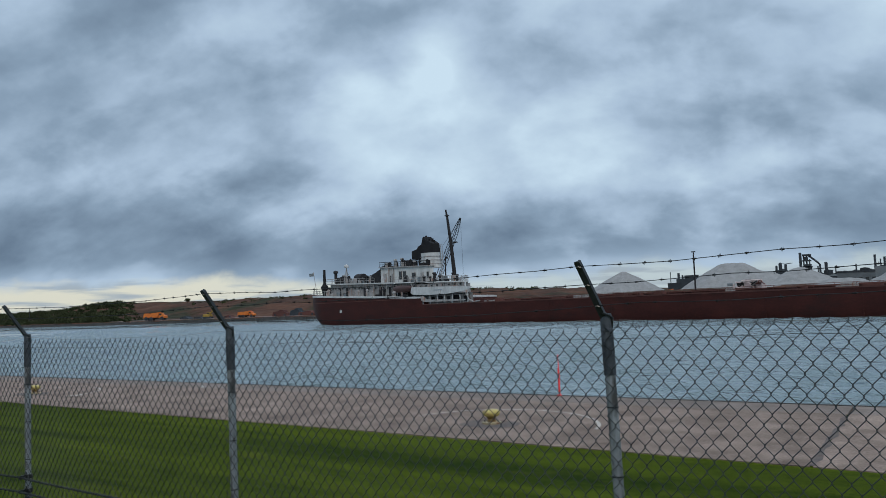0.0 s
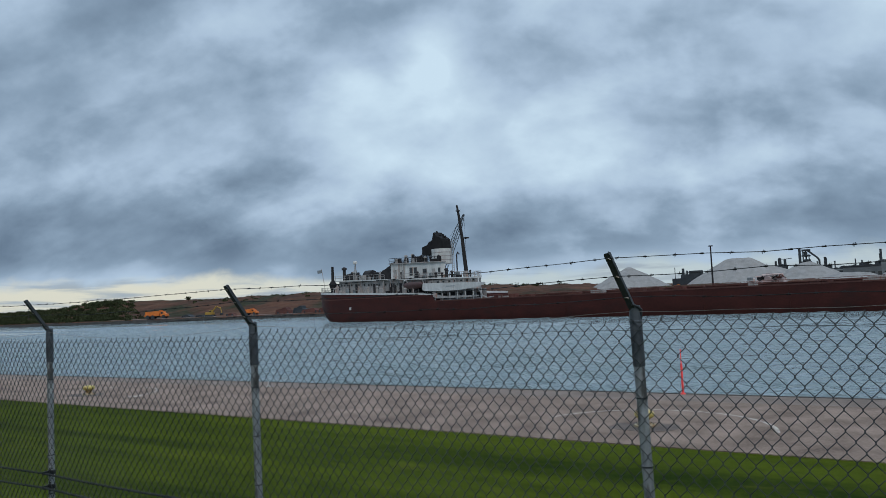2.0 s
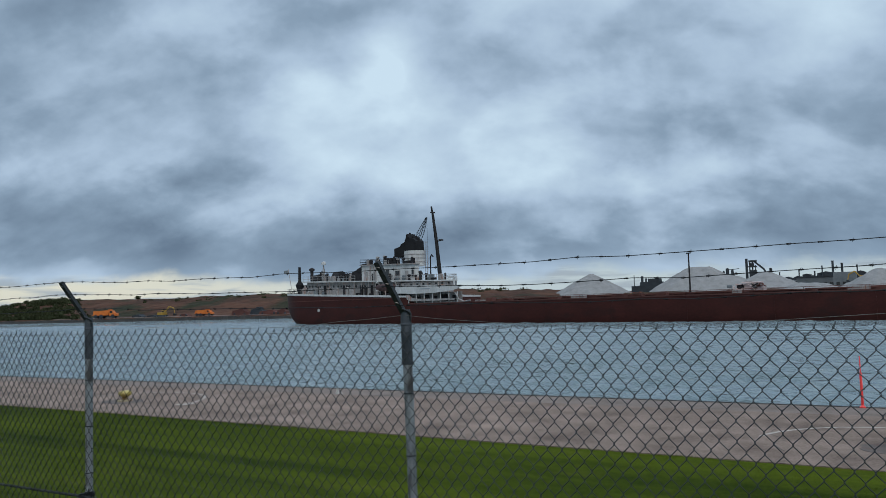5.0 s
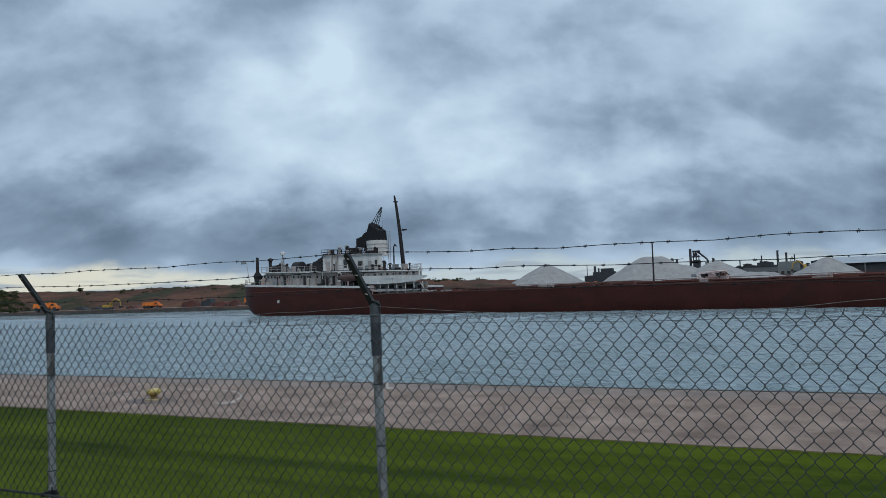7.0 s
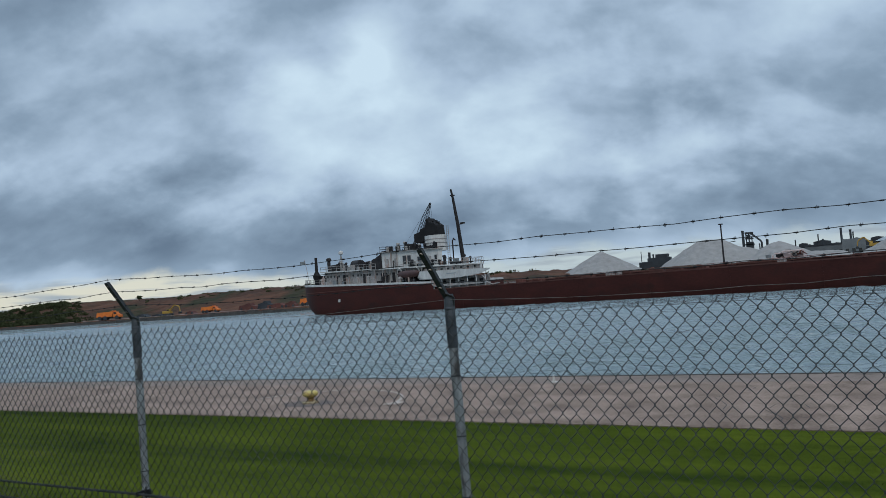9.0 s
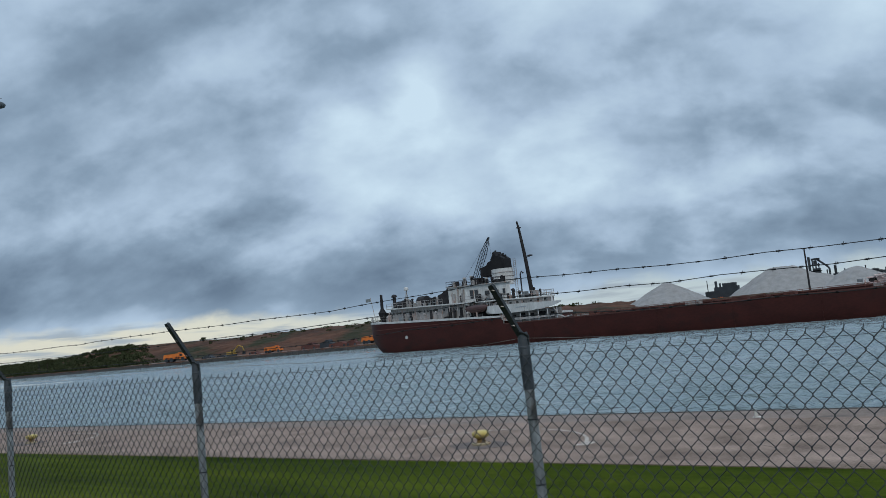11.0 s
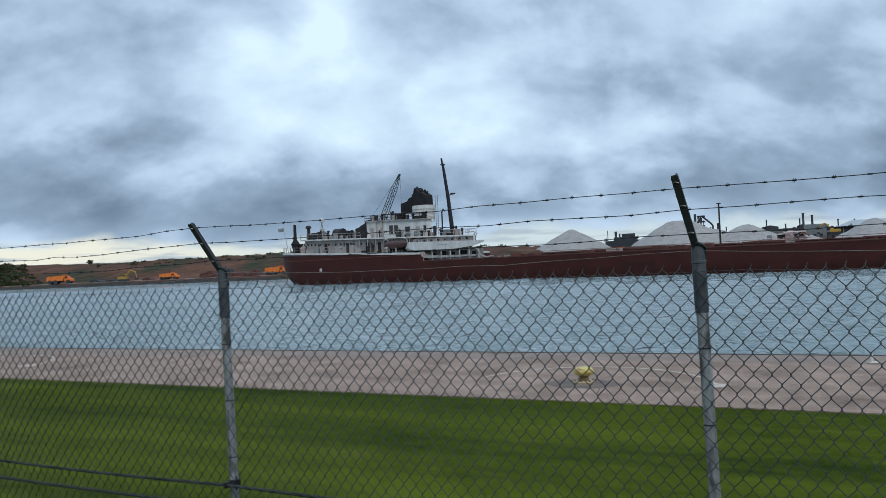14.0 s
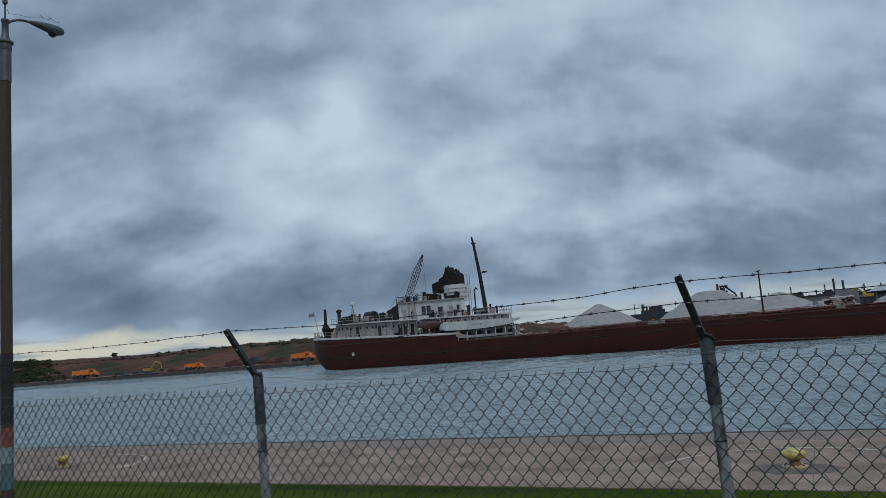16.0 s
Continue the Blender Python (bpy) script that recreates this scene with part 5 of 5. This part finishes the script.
for i in range(4):
    tube(bm, [boom_point(s, i) for s in np.linspace(0, 1, 12)], 0.13, 4)
for k in range(22):
    s0, s1 = k / 22, (k + 1) / 22
    for i in range(4):
        tube(bm, [boom_point(s0, i), boom_point(s1, (i + 1) % 4)], 0.065, 3)
part("boom", bm, FARDARK, crane)
bm = bmesh.new()
tube(bm, [(-3, 0, 3), (-5, 0, 10), tip * 0.98 + Vector((0, 0, 0.3))], 0.05, 3)
part("pendant_line", bm, FARDARK, crane)
bm = bmesh.new()
tube(bm, [tip, tip + Vector((0.4, 0, -24))], 0.05, 3)
part("hoist_line", bm, FARDARK, crane)
bm = bmesh.new()
box(bm, -5, -1.8, 1.4, 2, 1.8, 4.0)
part("house", bm, ORANGE, crane, bevel=0.1)
for v in (-2.8, 1.6):
    bm = bmesh.new()
    slab_side(bm, [(-3.6, 0.0), (-4.0, 0.6), (-3.6, 1.3), (3.6, 1.3), (4.0, 0.6), (3.6, 0.0)], v, v + 1.2)
    part("track", bm, FARDARK, crane)

# works beyond the stockpiles
mill = thing("blast_furnace", "dark blast furnace tower with a sloping gas pipe, far off", "steelworks tower", pose(-136.0, 985, 3.0))
for nm, b in (("hoist_shaft", (-1.3, -2, 0, 1.3, 2, 47.5)), ("furnace_body", (3.4, -5, 0, 11.4, 5, 33)), ("column", (3.0, -1, 33, 4.2, 1, 44)), ("column", (6.2, -1, 33, 7.6, 1, 44)), ("column", (9.6, -1, 33, 10.6, 1, 39)), ("top_platform", (2.6, -3, 43, 11.8, 3, 45.2)),
              ("middle_platform", (2.4, -4, 36.5, 11.6, 4, 38)), ("lower_platform", (1.6, -5, 29, 12.4, 5, 30.5)), ("bell_house", (4.6, -2, 38, 8.4, 2, 42)), ("stack", (26.0, -1.6, 0, 28.6, 1.6, 34.5))):
    bm = bmesh.new()
    box(bm, *b)
    part(nm, bm, FARDARK, mill)
bm = bmesh.new()
tube(bm, [(9.0, 0, 43.5), (12.0, 0, 41.0), (19.5, 0, 34.0), (21.0, 0, 31.5), (21.0, 0, 12)], 1.15, 8)
part("downcomer", bm, FARDARK, mill)
stoves = thing("hot_stoves", "group of dark cylindrical stoves beside the furnace", "steelworks stoves", pose(-162.0, 985, 3.0))
for u, h, r in ((-1.5, 33.5, 1.3), (3.0, 37.0, 2.0), (9.0, 35.0, 1.6), (6.0, 29.0, 2.6), (0.8, 28.0, 2.2), (10.5, 27.0, 1.5)):
    bm = bmesh.new()
    turned(bm, [(r, 0), (r, h - r * 0.8), (r * 0.8, h - r * 0.3), (r * 0.25, h)], 12, u, 0)
    part("stove", bm, FARDARK, stoves)
bm = bmesh.new()
tube(bm, [(3.0, 0, 35.5), (9.0, 0, 35.0), (17.0, 0, 35.6)], 0.4, 6)
part("pipe", bm, FARDARK, stoves)
rm = random.Random(31)
u = -122.0
while u < 40:
    w, h = rm.uniform(7, 20), rm.uniform(21, 27)
    ob = thing("mill_building", "low dark steelworks hall on the skyline", "building", pose(u, 1000 + rm.uniform(0, 25), 3.0), "steelworks halls on the skyline")
    bm = bmesh.new()
    slab_side(bm, [(0, 0), (0, h), (w * 0.5, h + rm.uniform(0.5, 2.5)), (w, h), (w, 0)], 0, 12)
    part("wall", bm, FARDARK, ob)
    if rm.random() < 0.6:
        bm = bmesh.new()
        q = rm.uniform(0.2, 0.8) * w
        turned(bm, [(0.9, 0), (0.7, h + rm.uniform(4, 9)), (0.9, h + 9.2)], 8, q, -1.5)
        part("stack", bm, FARDARK, ob)
    u += w * rm.uniform(0.8, 1.05)
loader = thing("stacker", "dark bulky loading machine behind the gravel piles", "loading machine", pose(-88, 320, 3.0))
for nm, b in (("body", (-8, -3, 0, 8.5, 3, 5.6)), ("upper_body", (-4.5, -2, 5.6, 5.0, 2, 7.2)), ("cabin", (-1.0, -2, 7.2, 4.0, 2, 8.6)), ("mast", (-4.4, -0.4, 7.2, -3.5, 0.4, 9.8)), ("mast", (-2.6, -0.4, 7.2, -2.0, 0.4, 8.8)), ("pole", (-7.6, -0.12, 5.6, -7.35, 0.12, 10.4))):
    bm = bmesh.new()
    box(bm, *b)
    part(nm, bm, FARDARK, loader)
shed = thing("far_shed", "low teal metal shed in the distance", "shed", pose(-88, 420, 3.0))
bm = bmesh.new()
box(bm, -32, 0, 0, 22, 20, 7.4)
part("wall", bm, TEALROOF, shed)
bm = bmesh.new()
slab_side(bm, [(-32.6, 7.4), (-32.6, 7.8), (22.6, 7.8), (22.6, 7.4)], -0.6, 20.6)
part("roof", bm, FARGREY, shed)
for u in np.arange(-28, 20, 8.0):
    bm = bmesh.new()
    box(bm, u, -0.15, 1.0, u + 3.5, 0.0, 5.0)
    part("door", bm, FARDARK, shed)
works = thing("conveyor_works", "long grey screening works with two dark stacks", "works building", pose(-20, 322, 3.0))
for nm, b, m in (("hall", (-11, 0, 0, 2, 8, 6.6), FARGREY), ("hall", (2, 0, 0, 10, 8, 8.2), FARGREY), ("lean_to", (-14, 0.5, 0, -11, 6, 5.4), FARDARK), ("parapet", (-11.2, -0.3, 6.6, 2.0, 0.2, 7.1), FARDARK)):
    bm = bmesh.new()
    box(bm, *b)
    part(nm, bm, m, works)
for u, h, r in ((2.0, 12.6, 0.45), (5.2, 11.6, 0.45), (-4.5, 8.8, 0.3)):
    bm = bmesh.new()
    turned(bm, [(r, 5), (r * 0.9, h), (r * 1.15, h + 0.1), (r * 1.15, h + 0.3)], 10, u, 3)
    part("stack", bm, FARDARK, works)
for k in range(9):
    bm = bmesh.new()
    box(bm, -10.2 + k * 2.2, -0.1, 3.2, -9.0 + k * 2.2, 0.02, 4.4)
    part("window", bm, GLASS, works)
long_shed = thing("long_shed", "long dark open-sided shed with a pale low roof", "shed", pose(-6, 330, 3.0))
bm = bmesh.new()
box(bm, 0, 0, 0, 110, 30, 6.6)
part("wall", bm, FARDARK, long_shed)
bm = bmesh.new()
v0 = [bm.verts.new(p) for p in ((-1, -1, 6.6), (111, -1, 6.6), (111, 31, 6.6), (-1, 31, 6.6), (6, 15, 9.6), (111, 15, 9.6))]
for f in ((0, 1, 5, 4), (2, 3, 4, 5), (3, 0, 4), (1, 2, 5), (3, 2, 1, 0)):
    bm.faces.new([v0[i] for i in f])
part("roof", bm, ROOFGREY, long_shed, "pale grey roof")
for k in range(13):
    bm = bmesh.new()
    box(bm, 2 + k * 8.4, -0.25, 0, 2.5 + k * 8.4, 0.0, 6.6)
    part("column", bm, FARGREY, long_shed)
for x, y, w, h in ((-40, 400, 14, 6.5), (-24, 410, 10, 5.5), (-4, 400, 16, 6.0), (30, 420, 20, 8)):
    ob = thing("far_building", "low dark works building on the skyline", "building", pose(x, y, 3.0), "low works buildings on the skyline")
    bm = bmesh.new()
    box(bm, -w / 2, 0, 0, w / 2, 10, h)
    part("wall", bm, FARDARK, ob)
    bm = bmesh.new()
    slab_side(bm, [(-w / 2 - 0.4, h), (0, h + 1.2), (w / 2 + 0.4, h)], -0.4, 10.4)
    part("roof", bm, FARGREY, ob)
    for k in range(int(w / 3)):
        bm = bmesh.new()
        box(bm, -w / 2 + 0.8 + k * 3, -0.1, h * 0.4, -w / 2 + 2.2 + k * 3, 0.02, h * 0.75)
        part("window", bm, GLASS, ob)

# ---- scrub and trees on the far bank ----


def leaf_clumps(bm, rnd, centre, radius, count, size):
    for _ in range(count):
        d = Vector((rnd.gauss(0, 1), rnd.gauss(0, 1), rnd.gauss(0, 1)))
        d = d.normalized() * (rnd.random() ** 0.45)
        c = Vector(centre) + Vector((d.x * radius[0], d.y * radius[1], d.z * radius[2]))
        s = size * rnd.uniform(0.5, 1.3)
        q = Euler((rnd.uniform(0, 6.3), rnd.uniform(0, 6.3), rnd.uniform(0, 6.3))).to_matrix()
        bm.faces.new([bm.verts.new(c + q @ Vector(p) * s) for p in ((-1, -0.45, 0), (0.1, -0.8, 0.15), (1, 0, -0.1), (0, 0.7, 0.2))])


rt = random.Random(21)
bm = bmesh.new()
for k in range(1900):
    x = rt.uniform(-640, -316) if k < 1500 else rt.uniform(-800, -640)
    d = rt.uniform(3, 80)
    y = float(shore_y(np.array([x]))[0]) + d
    if x > -326 - 1.5 * (y - 208) + rt.gauss(0, 9):
        continue
    z = on_land(x, y)
    r = rt.uniform(0.8, 1.9)
    leaf_clumps(bm, rt, (x, y, z + r * 0.45), (r * 1.6, r * 1.3, r * 0.9), 60, 0.5)
for k in range(150):
    x = rt.uniform(-360, -120)
    y = float(shore_y(np.array([x]))[0]) + rt.uniform(55, 100)
    r = rt.uniform(0.4, 1.1)
    leaf_clumps(bm, rt, (x, y, on_land(x, y) + r * 0.3), (r * 2.2, r * 1.5, r * 0.6), 22, 0.4)
me = bpy.data.meshes.new("scrub")
bm.to_mesh(me)
bm.free()
me.materials.append(SCRUB)
tagged(new("scrub", me), "dark green scrub covering the far bank", "scrub", kind="stuff")


def tree(x, y, h, spread, seed):
    rnd = random.Random(seed)
    z = on_land(x, y)
    ob = thing("tree", "small dark green tree standing alone on the far bank", "tree", pose(x, y, z - 0.2), "trees on the far bank")
    bm = bmesh.new()
    tube(bm, [(0, 0, 0), (0.1, 0, h * 0.35), (0.0, 0.1, h * 0.8)], [0.22, 0.16, 0.05], 7)
    for k in range(6):
        a, s = rnd.uniform(0, 6.3), rnd.uniform(0.35, 0.7)
        tube(bm, [(0.05, 0.03, h * s), (spread * 0.6 * math.cos(a), spread * 0.6 * math.sin(a), h * (s + 0.2))], [0.08, 0.03], 4)
    part("trunk", bm, WOODPOLE, ob)
    bm = bmesh.new()
    for k in range(14):
        a, rr = rnd.uniform(0, 6.3), rnd.uniform(0.1, 0.8) * spread
        leaf_clumps(bm, rnd, (rr * math.cos(a), rr * math.sin(a), h * rnd.uniform(0.45, 0.98)), (spread * 0.4, spread * 0.4, h * 0.13), 40, 0.28)
    part("crown", bm, SCRUB, ob)
    return ob


for i, (x, y, h, s) in enumerate(((-470, 240, 7.0, 3.2), (-430, 262, 4.5, 2.6), (-424, 262, 3.6, 2.2), (-364, 272, 2.8, 2.2), (-452, 258, 3.0, 1.8))):
    tree(x, y, h, s, 40 + i)
ob = thing("utility_pole", "thin dark utility pole on the far bank", "utility pole", pose(-479.6, 240, on_land(-479.6, 240) - 0.3))
bm = bmesh.new()
tube(bm, [(0, 0, 0), (0, 0, 9.0)], [0.2, 0.14], 6)
part("pole", bm, FARDARK, ob)
bm = bmesh.new()
tube(bm, [(-1, 0, 8.4), (1, 0, 8.4)], 0.09, 5)
part("crossarm", bm, FARDARK, ob)

STONES = [(-26.23, -0.14, 0.028), (-25.45, -0.15, 0.034), (-25.07, -0.14, 0.028), (-22.9, -0.12, 0.024), (-19.6, -0.14, 0.028)]
# pale stones lying in the weeds under the fence
for i, (x, y, r) in enumerate(STONES):
    rnd = random.Random(70 + i)
    bm = bmesh.new()
    bmesh.ops.create_icosphere(bm, subdivisions=2, radius=r)
    for v in bm.verts:
        v.co *= rnd.uniform(0.8, 1.15)
        v.co.z *= 0.45
    ob = solid("stone", bm, CONCRETE, "small pale stone in the weeds under the fence", "stone", group="stones along the fence", smooth=True)
    ob.matrix_basis = pose(x, y, 0.115 + r * 0.3, 0, 0, 40 * i)

# ---- lawn blades, thick near the fence ----
rb = np.random.RandomState(6)
nb = 230000
bx, by = rb.uniform(-36, 4, nb), -1.6 + 9.5 * rb.rand(nb) ** 1.25
edge = np.arange(nb) < 9000
weedy = (np.arange(nb) > 9000) & (np.arange(nb) < 70000)
by = np.where(weedy, rb.uniform(-1.7, 0.2, nb), by)
by = np.where(edge, 7.82 + 0.07 * np.sin(bx * 2.1) + 0.05 * np.sin(bx * 5.3) + rb.normal(0, 0.05, nb), by)
bz = 0.11 - 0.125 * np.clip(by / GRASS_END, 0, 1) - 0.004
hgt = rb.uniform(0.018, 0.040, nb) * (1 + 1.1 * (by < 0.12 + 0.1 * np.sin(bx * 3)) * (0.6 + 0.4 * np.sin(bx * 5 + by * 7))) * (0.8 + 0.3 * np.sin(bx * 0.9 + by * 1.3))
ang, ln = rb.uniform(0, math.tau, nb), rb.uniform(-0.5, 0.5, (nb, 2))
w = 0.0055 + 0.003 * (by < 0.15)
tri = np.empty((nb, 3, 3))
tri[:, 0] = np.stack([bx - w * np.cos(ang), by - w * np.sin(ang), bz], 1)
tri[:, 1] = np.stack([bx + w * np.cos(ang), by + w * np.sin(ang), bz], 1)
tri[:, 2] = np.stack([bx + ln[:, 0] * hgt, by + ln[:, 1] * hgt, bz + hgt], 1)
# every blade shows its face to the path
face = np.cross(tri[:, 1] - tri[:, 0], tri[:, 2] - tri[:, 0])
turn_over = 0.7 * face[:, 0] - face[:, 1] + 0.7 * face[:, 2] < 0
tri[turn_over] = tri[turn_over][:, ::-1]
me = bpy.data.meshes.new("grass")
me.from_pydata(tri.reshape(-1, 3).tolist(), [], np.arange(nb * 3).reshape(-1, 3).tolist())
me.materials.append(BLADE)
me.shade_smooth()
me.normals_split_custom_set_from_vertices(np.tile((0.0, 0.0, 1.0), (nb * 3, 1)).tolist())
tagged(new("grass", me), "short mown grass blades of the lawn", "grass", kind="stuff")
